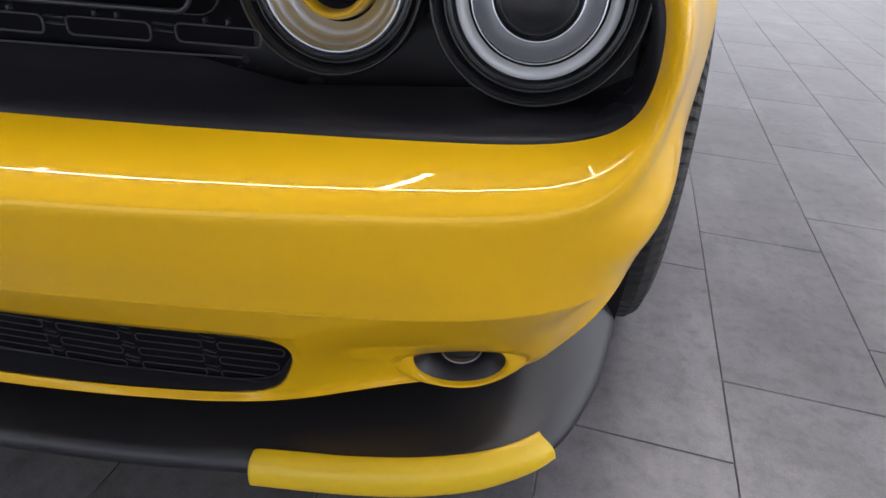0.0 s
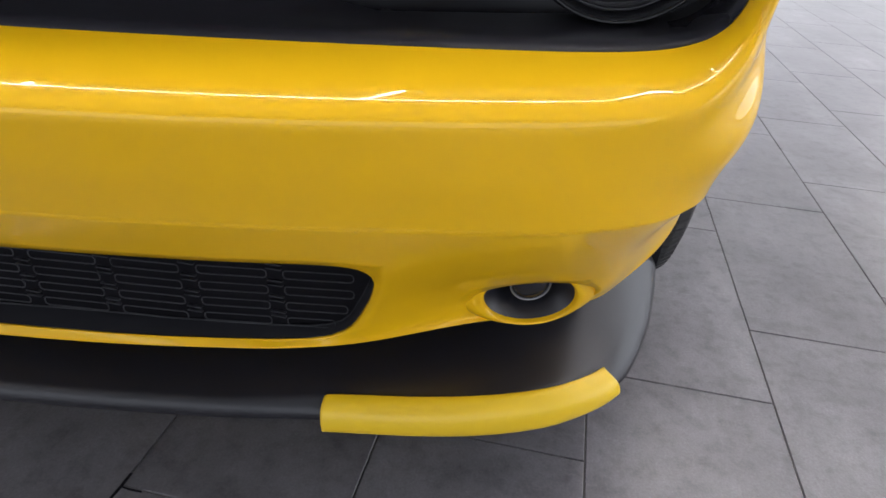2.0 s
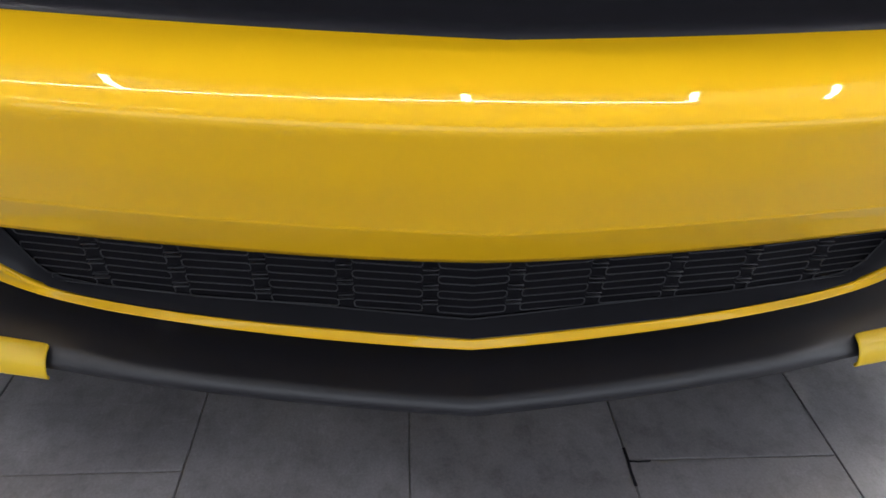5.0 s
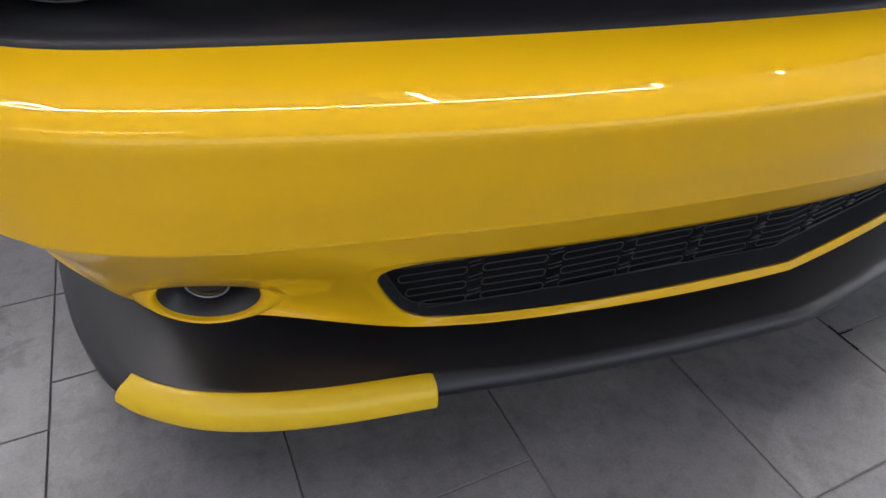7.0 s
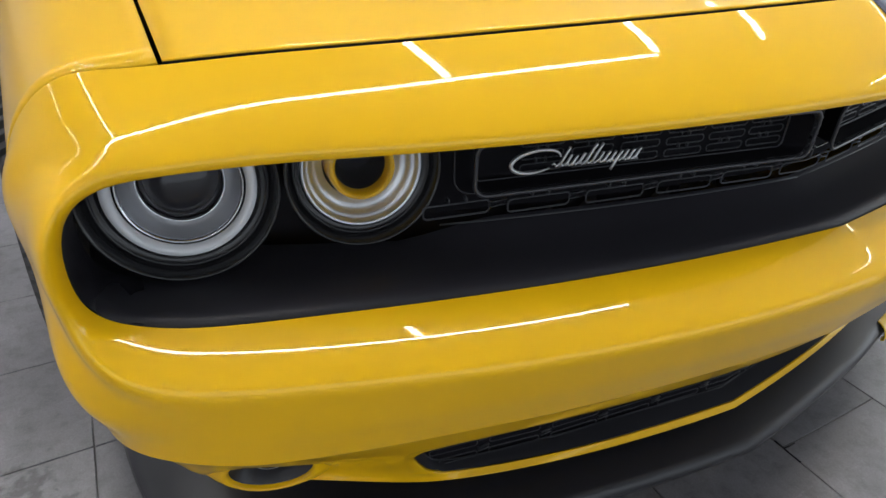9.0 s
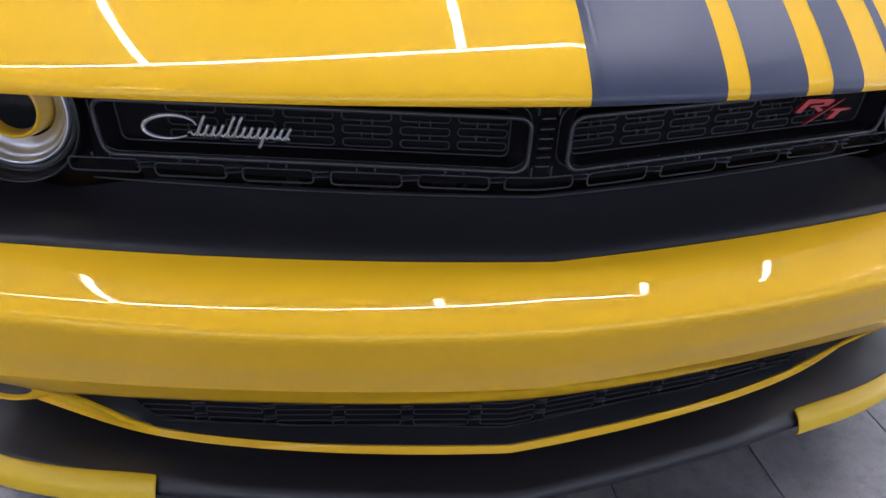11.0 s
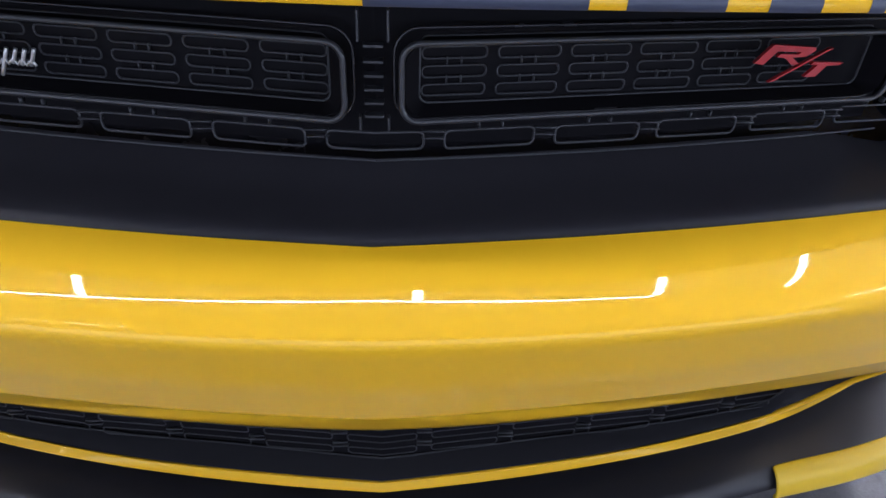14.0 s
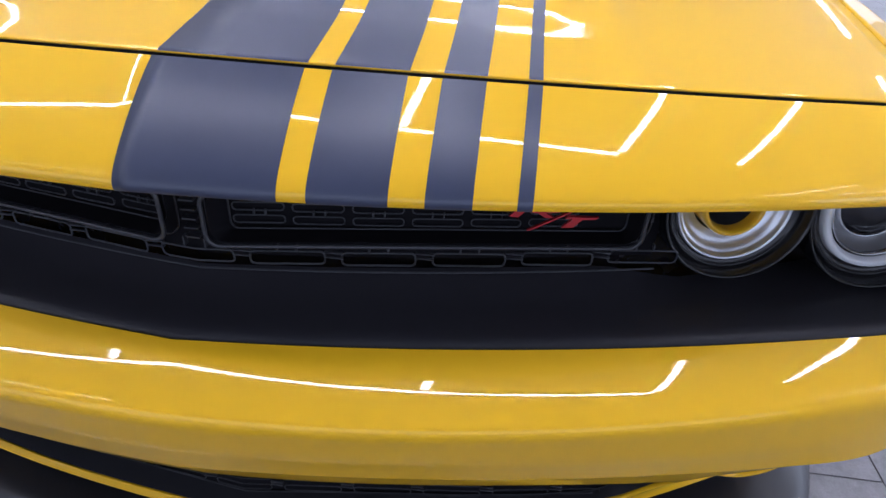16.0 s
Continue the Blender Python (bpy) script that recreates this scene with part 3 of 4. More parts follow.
def strip_from(ob, x0, x1, y_max, lift=0.0005):
    dg = bpy.context.evaluated_depsgraph_get()
    bm = bmesh.new()
    bm.from_mesh(ob.evaluated_get(dg).data)
    for co, no in (((x0, 0, 0), (-1, 0, 0)), ((x1, 0, 0), (1, 0, 0)), ((0, 0, 0.770), (0, 0, -1))):
        bmesh.ops.bisect_plane(bm, geom=bm.verts[:] + bm.edges[:] + bm.faces[:], plane_co=co, plane_no=no, clear_outer=True)
    bmesh.ops.delete(bm, geom=[v for v in bm.verts if v.co.y > y_max], context="VERTS")
    bm.normal_update()
    bmesh.ops.delete(bm, geom=[f for f in bm.faces if f.normal.z < -0.2 and f.calc_center_median().z > 0.8 or f.normal.y > 0.3], context="FACES")
    bm.normal_update()
    for v in bm.verts:
        v.co += v.normal * lift
    return bm


STRIPES = ((0.0, 0.134), (0.158, 0.224), (0.254, 0.293), (0.330, 0.343))
for x0, x1 in STRIPES:
    for ob, ymax in ((fascia, 0.3), (hood, 1.3)):
        st = part("stripe", strip_from(ob, x0, x1, ymax), GRAPHITE, ob, "matte graphite vinyl stripe")

# ---- black panel below the grille and the backing behind it ----
def grille_y(x, z=0.7):
    return 0.112 + 0.105 * abs(x) + 0.157 * x * x + 0.10 * max(0, 0.66 - z)


def lip_at(x):
    p = at_x(lip_c, min(abs(x), 0.875))
    return Vector((x, p.y, p.z))


panel_x = [0.852 * i / 30 for i in range(31)]
prow = []
for dy, dz, blend, back_z in ((0.012, -0.040, 0, 0), (0.0005, -0.014, 0, 0), (0.0015, -0.005, 0, 0), (0.0055, 0.0015, 0, 0), (0.0125, 0.0050, 0, 0), (0.022, 0.0066, 0, 0), (0, 0, .35, .607), (0, 0, .65, .613), (0, 0, .9, .622), (0, 0, 1.0, .627)):
    r = []
    for x in panel_x:
        p = lip_at(x)
        side = min(max((x - 0.44) / 0.10, 0), 1)
        q = Vector((x, grille_y(x) + 0.016 + 0.10 * max(0, x - 0.5), back_z - (back_z - 0.602) * side if blend else 0))
        if not blend:
            r.append(Vector((x, p.y + dy, p.z + dz)))
        else:
            a = Vector((x, p.y + 0.022, p.z + 0.0066))
            r.append(Vector((x, a.y + (q.y - a.y) * blend, a.z + (q.z - 0.6035))))
    prow.append(r)
part("grille_panel", sheet(mirrored(prow)), PANEL, car, "satin black panel under the grille")

back_x = [0.850 * i / 30 for i in range(31)]


def back_y(x):
    return min(grille_y(x) + 0.05 + 0.25 * max(0, x - 0.45), 0.325)


back = [[Vector((x, back_y(x), z - (0.06 * max(0, x - 0.70) / 0.15 if z > 0.75 else 0))) for x in back_x] for z in (0.50, 0.66, 0.72, 0.79)]
part("grille_backing", sheet(mirrored(back)), SATIN, car, "dark backing behind the grille")
# dark wall inside the cheek of the opening
for side in (-1, 1):
    wall = [Vector((side * p[0], p[1], p[2])) for p in SKIN[8 * 9:8 * 17, 0]]
    heart = Vector((side * 0.72, 0, 0.675))
    part("opening_wall", sheet([[p + Vector((0, 0.003, 0)) for p in wall]] + [[p + Vector((0, d, 0)) + Vector((heart.x - p.x, 0, heart.z - p.z)).normalized() * i for p in wall] for d, i in ((0.012, 0.003), (0.035, 0.007), (0.075, 0.010))]), SATIN, car, "black wall inside the headlamp opening")
# dark liner under the brow
liner = [[p + Vector((0, 0.012, 0.010)) for p in spread(curve_through(LIP_HIGH[:6]), 24)], [p + Vector((0, 0.07, 0.012)) for p in spread(curve_through(LIP_HIGH[:6]), 24)]]
part("brow_liner", sheet(mirrored(liner)), HOLE, car, "black liner under the brow")

# ---- upper grille: two framed halves, a middle rib and a row of slots below ----
def wrap(pts, side, dy=0.0):
    return [Vector((side * x, grille_y(x, z) + dy, z)) for x, z in pts]


FRAME = (0.022, 0.472, 0.6705, 0.732)


def slot_mesh(w, h, r, bar, mat=RIM):
    bm = bmesh.new()
    loop = rounded_loop(-w / 2, w / 2, -h / 2, h / 2, r, 3)
    tube(bm, [Vector((x, 0, z)) for x, z in loop], bar, 5, closed=True)
    return mesh_of("slot", bm, mat)


def place(ob, x, z, dy, side):
    ob.location = (side * x, grille_y(x, z) + dy, z)
    ob.rotation_euler = (0, 0, side * math.atan(0.17))


SLOT = slot_mesh(0.054, 0.0092, 0.004, 0.0008)
SLOT_LOW = slot_mesh(0.079, 0.016, 0.005, 0.0011)
for side in (-1, 1):
    # plain black sheet behind the slot rims; its colour holds the openings' shade
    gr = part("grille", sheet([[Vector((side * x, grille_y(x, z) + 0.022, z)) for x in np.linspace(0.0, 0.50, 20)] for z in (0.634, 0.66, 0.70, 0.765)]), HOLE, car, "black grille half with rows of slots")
    bm = bmesh.new()
    tube(bm, wrap(rounded_loop(*FRAME, 0.014, 6), side, -0.018), 0.0024, 8, closed=True)
    part("frame", bm, RIM, gr, "glossy black grille frame")
    x0, x1, z0, z1 = FRAME
    rim = rounded_loop(x0 + 0.003, x1 - 0.003, z0 + 0.003, z1 - 0.003, 0.015, 6)
    rim2 = rounded_loop(x0 + 0.014, x1 - 0.014, z0 + 0.005, z1 - 0.002, 0.008, 6)
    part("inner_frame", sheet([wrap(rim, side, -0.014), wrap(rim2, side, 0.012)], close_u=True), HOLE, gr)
    bm = bmesh.new()
    tube(bm, wrap(rim2, side, 0.011), 0.0011, 5, closed=True)
    part("inner_bead", bm, RIM, gr)
    bm = bmesh.new()
    tube(bm, wrap(rounded_loop(x0 - 0.006, x1 + 0.012, z0 - 0.006, z1 + 0.006, 0.02, 6), side, 0.004), 0.0016, 5, closed=True)
    part("outer_bead", bm, SATIN, gr)
    for z in (0.6850, 0.7003, 0.7156):
        for k in range(7):
            x = 0.0645 + 0.0625 * k
            if x > 0.42:
                continue
            s = new("slot", SLOT)
            s.parent = gr
            place(s, x, z, 0.016, side)
    bm = bmesh.new()
    for k in range(6):
        for z in (0.6927, 0.7080):
            for dx in (-0.006, 0.006):
                x = 0.0645 + 0.0625 * k + dx
                y = grille_y(x, z) + 0.017
                box(bm, side * x - 0.0006, side * x + 0.0006, y - 0.001, y + 0.003, z - 0.003, z + 0.003)
    tagged(part("slot_ribs", bm, RIM, gr), kind="stuff")
    for k in range(5):
        s = new("slot", SLOT_LOW)
        s.parent = gr
        place(s, 0.0965 + 0.0965 * k, 0.6485, -0.003, side)
    bm = bmesh.new()
    for k in range(5):
        xm = 0.0965 + 0.0965 * k
        for dx in (-0.010, 0.010):
            x = xm + dx
            y = grille_y(x, 0.655) - 0.004
            box(bm, side * x - 0.0008, side * x + 0.0008, y - 0.001, y + 0.006, 0.6585, 0.6635)
        x = xm - 0.048
        y = grille_y(x, 0.65) - 0.004
        box(bm, side * x - 0.010, side * x + 0.010, y, y + 0.004, 0.6550, 0.6562)
        box(bm, side * x - 0.010, side * x + 0.010, y, y + 0.004, 0.6490, 0.6500)
    tagged(part("ribs", bm, RIM, gr), kind="stuff")
    # ledge line along the foot of the slots
    bm = bmesh.new()
    tube(bm, [Vector((side * x, grille_y(x, 0.63) - 0.003, 0.630)) for x in np.linspace(0, 0.5, 14)], 0.0011, 5)
    part("foot_bead", bm, RIM, gr)

# the middle slot bends round the centre line
bm = bmesh.new()
loop = [Vector((x, grille_y(x, z) - 0.003, z)) for x, z in rounded_loop(-0.040, 0.040, 0.6400, 0.6560, 0.005, 3)]
mid = []
for a, b in zip(loop, loop[1:] + loop[:1]):
    mid.append(a)
    if a.x * b.x < 0:
        mid.append(Vector((0, grille_y(0, a.z) - 0.003, a.z)))
tube(bm, mid, 0.0011, 5, closed=True)
part("middle_slot", bm, RIM, car)
bm = bmesh.new()
for x in (-0.0115, 0.0115):
    box(bm, x - 0.0008, x + 0.0008, 0.110, 0.118, 0.6575, 0.669)
    box(bm, x - 0.0008, x + 0.0008, 0.110, 0.118, 0.729, 0.752)
for z in (0.670, 0.681, 0.692, 0.703, 0.714, 0.726):
    box(bm, -0.0075, 0.0075, 0.109, 0.118, z - 0.0009, z + 0.0009)
part("middle_rib", bm, RIM, car, smooth=False)

# ---- badges: plain shapes in their colours ----
badge = empty("badge")
badge.parent = car
tagged(badge, "silver script badge on the grille")
bm = bmesh.new()
def on_badge(u, v):
    x = 0.427 - u
    return Vector((-x, grille_y(x, 0.70) - 0.006, 0.700 + v))
sw = [on_badge(0.029 + 0.028 * math.cos(a) + 0.006 * math.sin(a), 0.0015 + 0.0135 * math.sin(a)) for a in np.linspace(radians(15), radians(318), 34)]
tube(bm, sw, lambda s: 0.0009 + 0.0017 * math.sin(math.pi * min(max(s, 0.02), 0.98)), 6)
part("swoosh", bm, SILVER, badge)
bm = bmesh.new()
# a row of slanted strokes, three of them tall and one hanging low
for k, (lo_v, hi_v) in enumerate(((-.007, .016), (-.007, .006), (-.007, .005), (-.006, .007), (-.007, .017), (-.007, .017), (-.006, .006), (-.007, .006), (-.007, .006), (-.017, .006), (-.006, .006), (-.007, .006), (-.007, .007))):
    u = 0.060 + 0.0078 * k
    bm = bmesh.new()
    tube(bm, [on_badge(u + 0.5 * v, v) for v in np.linspace(lo_v, hi_v, 5)], 0.0017, 6)
    part("stroke", bm, SILVER, badge)
bm = bmesh.new()
tube(bm, [on_badge(0.048 + 0.0026 * i, -0.0045 + 0.0026 * math.sin(i * 2.1)) for i in range(42)], 0.0013, 6)
part("script_line", bm, SILVER, badge)

emblem = empty("badge")
emblem.parent = car
tagged(emblem, "red slanted badge on the grille")
def prism(pts, depth=0.004):
    """A flat red piece of the badge from its outline in millimetres, set on the grille."""
    bm = bmesh.new()
    f = [bm.verts.new((0.327 + u / 1000, grille_y(0.327 + u / 1000, 0.70) - 0.006, 0.690 + v / 1000)) for u, v in pts]
    b = [bm.verts.new(p.co + Vector((0, depth, 0))) for p in f]
    bm.faces.new(f)
    bm.faces.new(b[::-1])
    n = len(f)
    for i in range(n):
        bm.faces.new((f[i], b[i], b[(i + 1) % n], f[(i + 1) % n]))
    return bm


part("red_block", prism([(0.0, 16.1), (9.6, 14.5), (20.3, 25.8), (45.2, 24.3), (42.5, 22.2), (24.1, 23.1), (21.8, 20.6), (29.9, 19.5), (38.7, 13.4), (47.1, 13.4), (37.5, 19.6), (51.7, 19.9), (60.2, 25.2), (58.6, 27.7), (14.6, 31.6)]), RED, emblem, smooth=False)
part("red_slash", prism([(20.3, -1.8), (24.9, -1.5), (78.5, 26.3), (74.7, 26.2)]), RED, emblem, smooth=False)
part("red_bar", prism([(56.7, 1.4), (69.0, 1.1), (77.8, 10.6), (91.2, 10.6), (95.4, 12.5), (62.5, 14.7), (59.8, 12.2), (67.4, 11.6)]), RED, emblem, smooth=False)


# ---- headlamps ----
def lamp_pose(x, y, z, side):
    return pose(side * x, y, z, -6, 0, side * 8)


def head_lamp(side, outer):
    x, y, z = (0.758, 0.259, 0.702) if outer else (0.580, 0.225, 0.704)
    hl = empty("headlamp")
    hl.parent = car
    hl.matrix_local = lamp_pose(x, y, z, side)
    k = 1.02 if outer else 0.895

    def ring(name, profile, mat, label="", n=64, size=k):
        return part(name, lathe([(r * size, d) for r, d in profile], n), mat, hl, label)
    tagged(hl, "round projector headlamp with a white ring" if outer else "round headlamp with a yellow air intake ring")
    ring("bezel", [(0.0935, 0.03), (0.0935, -0.004), (0.0925, -0.0065), (0.0908, -0.0068), (0.0892, -0.004), (0.0865, 0.004), (0.0825, 0.012)], GLOSSBLACK)
    ring("funnel", [(0.0835, 0.010), (0.0815, 0.006), (0.0800, 0.0075), (0.078, 0.010), (0.0762, 0.0095), (0.0735, 0.012), (0.0715 if outer else 0.0660, 0.020)], GLOSSBLACK)
    glass = ring("cover_glass", [(0, -0.0165), (0.025, -0.0155), (0.048, -0.0125), (0.066, -0.008), (0.078, -0.003), (0.0855, 0.002)], COVER, "clear domed cover glass")
    glass.visible_shadow = False
    if outer:
        ring("light_ring", [(0.0722, 0.020), (0.0717, 0.010), (0.0700, 0.0045), (0.0632, 0.0050), (0.0607, 0.013)], DRL, "white light guide ring")
        ring("shadow_gap", [(0.0609, 0.012), (0.0605, 0.020), (0.0592, 0.020), (0.0590, 0.013)], HOLE)
        ring("chrome_ring", [(0.0592, 0.016), (0.0586, 0.0115), (0.0578, 0.011), (0.0564, 0.0155), (0.0558, 0.019)], CHROME)
        ring("reflector", [(0.0562, 0.017), (0.054, 0.024), (0.050, 0.031), (0.046, 0.035), (0.0415, 0.036)], BOWL, "grey reflector bowl")
        ring("projector_ring", [(0.0425, 0.038), (0.0425, 0.028), (0.0412, 0.0265), (0.0400, 0.0275), (0.0392, 0.031)], CHROME)
        ring("projector_lens", [(0.0394, 0.034), (0.036, 0.027), (0.030, 0.0205), (0.022, 0.0155), (0.012, 0.0125), (0, 0.0115)], LENS, "dark glass projector lens")
    else:
        bowl = lathe([(0.0660, 0.018), (0.0650, 0.008), (0.0635, 0.0065), (0.0615, 0.0095), (0.0600, 0.0125), (0.0580, 0.0150), (0.0573, 0.0150), (0.0540, 0.0200), (0.0500, 0.0245), (0.0493, 0.0245), (0.0450, 0.0280), (0.0395, 0.0305)], 96)
        part("reflector", bowl, REFLECTOR, hl, "stepped silver reflector bowl")
        ring("intake_ring", [(0.0395, 0.044), (0.0392, 0.014), (0.0380, 0.0085), (0.0355, 0.0062), (0.0328, 0.0075), (0.0310, 0.012), (0.0300, 0.022)], YELLOW, "yellow intake ring", size=0.93)
        ring("intake", [(0.0302, 0.020), (0.0285, 0.055), (0.026, 0.085), (0, 0.087)], HOLE, size=0.93)
    return hl


for side in (-1, 1):
    for outer in (True, False):
        head_lamp(side, outer)

# ---- lower grille ----
low_c, top_c = curve_through(GRILLE_LOW[:5]), curve_through(GRILLE_TOP[:5])


def low_y(x, z):
    return 0.094 + 0.115 * abs(x) + 0.06 * max(0, abs(x) - 0.3) - 0.02 * (z - 0.30)


# black sheet behind the long slots, with their inner shade in its colour
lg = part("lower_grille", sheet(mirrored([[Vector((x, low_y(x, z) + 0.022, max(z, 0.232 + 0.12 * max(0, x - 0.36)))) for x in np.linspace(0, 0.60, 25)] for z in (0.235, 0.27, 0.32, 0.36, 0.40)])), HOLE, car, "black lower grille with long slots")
# the duct between the opening in the skin and the slots
def rim_of(ob, start):
    """The right half of the open edge of a skin that passes nearest to a point, walked from the foot round to the top."""
    use = collections.Counter(k for p in ob.data.polygons for k in p.edge_keys)
    near = collections.defaultdict(list)
    for (a, b), c in use.items():
        if c == 1:
            near[a].append(b)
            near[b].append(a)
    co = ob.data.vertices
    at = min(near, key=lambda v: (co[v].co - Vector(start)).length)
    loop, last = [at], None
    nxt = max(near[at], key=lambda v: co[v].co.x)
    while nxt != at:
        loop.append(nxt)
        last, nxt = loop[-2], next(v for v in near[nxt] if v != loop[-2])
    return [co[v].co.copy() for v in loop[:len(loop) // 2 + 1]]


mouth = rim_of(valance, GRILLE_LOW[0])
throat = []
for i, p in enumerate(mouth):
    q0, q1 = mouth[max(i - 1, 0)], mouth[min(i + 1, len(mouth) - 1)]
    n = Vector((-(q1.z - q0.z), 0, q1.x - q0.x)).normalized()
    wide = 0.004 + 0.010 * max(n.x * -1, 0) ** 2
    q = p + n * wide
    throat.append(Vector((max(q.x, 0), low_y(q.x, q.z) + 0.019, q.z)))
duct = [[p + Vector((0, 0.003, 0)) for p in mouth], [p.lerp(q, .25) for p, q in zip(mouth, throat)], [p.lerp(q, .60) for p, q in zip(mouth, throat)], throat]
bm = sheet(duct)
bmesh.ops.mirror(bm, geom=bm.verts[:] + bm.edges[:] + bm.faces[:], axis="X", merge_dist=0.0005)
part("ledge", bm, LEDGE, lg, "black ledge round the slots")
bm = bmesh.new()
tube(bm, [Vector((-p.x, p.y - .001, p.z + .001)) for p in throat if p.z < 0.33][::-1] + [p + Vector((0, -.001, .001)) for p in throat if p.z < 0.33], 0.0009, 5)
part("ledge_bead", bm, DULL_RIM, lg)


def end_x(z):
    """How far out the slots may reach at a height."""
    side = [p for p in throat if p.x > 0.40]
    best = min(side, key=lambda p: abs(p.z - z) - 0.2 * p.x)
    return best.x - 0.006


slots = {}
for z in (0.2553, 0.2776, 0.2999, 0.3222, 0.3445, 0.3668):
    for k in range(-5, 6):
        x = 0.0975 * k
        x0, x1 = max(x - 0.040, -end_x(z)), min(x + 0.040, end_x(z))
        if x1 - x0 < 0.02:
            continue
        if k == 0:                # the middle slot bends round the centre line
            bm = bmesh.new()
            loop = [Vector((u, low_y(u, v) + 0.014, v)) for u, v in rounded_loop(-0.040, 0.040, z - 0.0055, z + 0.0055, 0.0045, 3)]
            bent = []
            for a, b in zip(loop, loop[1:] + loop[:1]):
                bent.append(a)
                if a.x * b.x < 0:
                    bent.append(Vector((0, low_y(0, a.z) + 0.014, a.z)))
            tube(bm, bent, 0.0008, 5, closed=True)
            part("slot", bm, DULL_RIM, lg)
            continue
        w = round(x1 - x0, 3)
        if w not in slots:
            slots[w] = slot_mesh(w, 0.0110, 0.0045, 0.0008, DULL_RIM)
        s = new("slot", slots[w])
        s.parent = lg
        x = (x0 + x1) / 2
        s.location = (x, low_y(x, z) + 0.014, z)
        s.rotation_euler = (0, 0, math.copysign(math.atan(0.115 + (0.06 if abs(x) > 0.3 else 0)), x) if abs(x) > 0.03 else 0)
bm = bmesh.new()
for z in (0.2665, 0.2888, 0.3111, 0.3334, 0.3557):
    for k in range(-5, 6):
        x = 0.0975 * k + 0.04875
        if abs(x) > end_x(z) - 0.012:
            continue
        for dz in (-0.003, 0.003):
            box(bm, x - 0.009, x + 0.009, low_y(x, z) + 0.011, low_y(x, z) + 0.015, z + dz - 0.0006, z + dz + 0.0006)
tagged(part("slot_ribs", bm, DULL_RIM, lg), kind="stuff")

# ---- fog lamps ----
def fog_lamp(side):
    fg = empty("fog_lamp")
    fg.parent = car
    fg.matrix_local = pose(side * 0.724, 0.232, 0.302, 8, 0, side * 16)

    def oval(kx, kz, y, dx=0.0, n=40):
        return [Vector((side * dx + 0.95 * kx * math.cos(2 * math.pi * i / n), y, kz * math.sin(2 * math.pi * i / n))) for i in range(n)]
    part("bowl", sheet([oval(.0585, .0405, .002), oval(.0530, .0360, .006), oval(.0440, .0300, .018), oval(.0340, .0240, .034), oval(.0300, .0225, .045), oval(.001, .001, .046)], close_u=True), LIP, fg, "black oval recess")
    part("bezel", sheet([oval(.094, .0465, .014, -.004), oval(.086, .0455, .006, -.006), oval(.0735, .0430, -.001, -.005), oval(.0610, .0408, -.004, -.001), oval(.0575, .0392, -.001), oval(.0558, .0380, .006)], close_u=True), YELLOW, fg, "yellow oval rim")
    ln = part("lens", lathe([(0.0225, 0.040), (0.0225, 0.012), (0.021, 0.0085), (0.014, 0.0045), (0, 0.003)], 32), LENS, fg, "round clear fog lens")
    ln.location = (0.002 * side, 0.003, 0.008)
    rg = part("lens_ring", lathe([(0.0245, 0.040), (0.0245, 0.011), (0.0240, 0.0095), (0.0230, 0.0105), (0.0227, 0.03)], 32), BOWL, fg, "thin silver ring")
    rg.location = (0.002 * side, 0.003, 0.008)


for side in (-1, 1):
    fog_lamp(side)

# ---- splitter and its yellow guards ----
LIP_TOP = across(.034, .13, .186, 0, (0, .1, .2, .3, .4), .10, [(.506, .127, .187), (.627, .152, .190), (.716, .178, .194), (.785, .214, .196), (.836, .268, .198), (.866, .36, .205), (.880, .44, .220), (.888, .515, .238)])
LIP_FRONT = across(.026, .13, .176, 0, (0, .1, .2, .3, .4), .10, [(.506, .114, .174), (.627, .138, .174), (.716, .165, .175), (.79, .202, .174), (.852, .261, .179), (.888, .362, .186), (.901, .44, .199), (.908, .515, .213)])
LIP_LOW = across(.026, .12, .156, -.01, (0, .1, .2, .3, .4), .10, [(.506, .109, .155), (.627, .134, .155), (.716, .162, .155), (.79, .201, .157), (.855, .262, .166), (.892, .37, .172), (.904, .44, .184), (.910, .515, .198)])
LIP_BACK = across(.09, .12, .155, -.01, (0, .1, .2, .3, .4), .10, [(.506, .17, .154), (.627, .20, .154), (.716, .22, .154), (.77, .25, .156), (.82, .30, .166), (.86, .40, .172), (.872, .45, .184), (.88, .515, .198)])
inner = [(x, y + 0.070, .1945 + .02 * x * x) for x, y, z in EDGE_LOW if x < 0.58]
inner += [(.620, .290, .211), (.660, .310, .232), (.695, .330, .252), (.727, .355, .270), (.755, .385, .283), (.778, .430, .294), (.790, .475, .302), (.798, .515, .310)]
N = 60
lo = [spread(curve_through(c), N) for c in (inner, LIP_TOP, LIP_FRONT, LIP_LOW, LIP_BACK)]


def shelf(share):
    """A row of the splitter's top: it leaves the skin level and rolls down to the front."""
    r = []
    for a, b in zip(lo[0], lo[1]):
        k = min(max((b.x - 0.58) / 0.24, 0), 1)
        bow = a.lerp(b, share)
        bow.z = a.z - (a.z - b.z) * share ** (2.6 - 1.25 * k * k * (3 - 2 * k))
        r.append(bow)
    return r


splitter = part("splitter", sheet(mirrored([lo[0], *[shelf(v) for v in (.16, .34, .50, .64, .76, .86, .94)], lo[1], lo[2], lo[3], lo[4]])), LIP, car, "matte black front splitter")
sub = splitter.modifiers.new("smooth", "SUBSURF")
sub.levels = sub.render_levels = 1


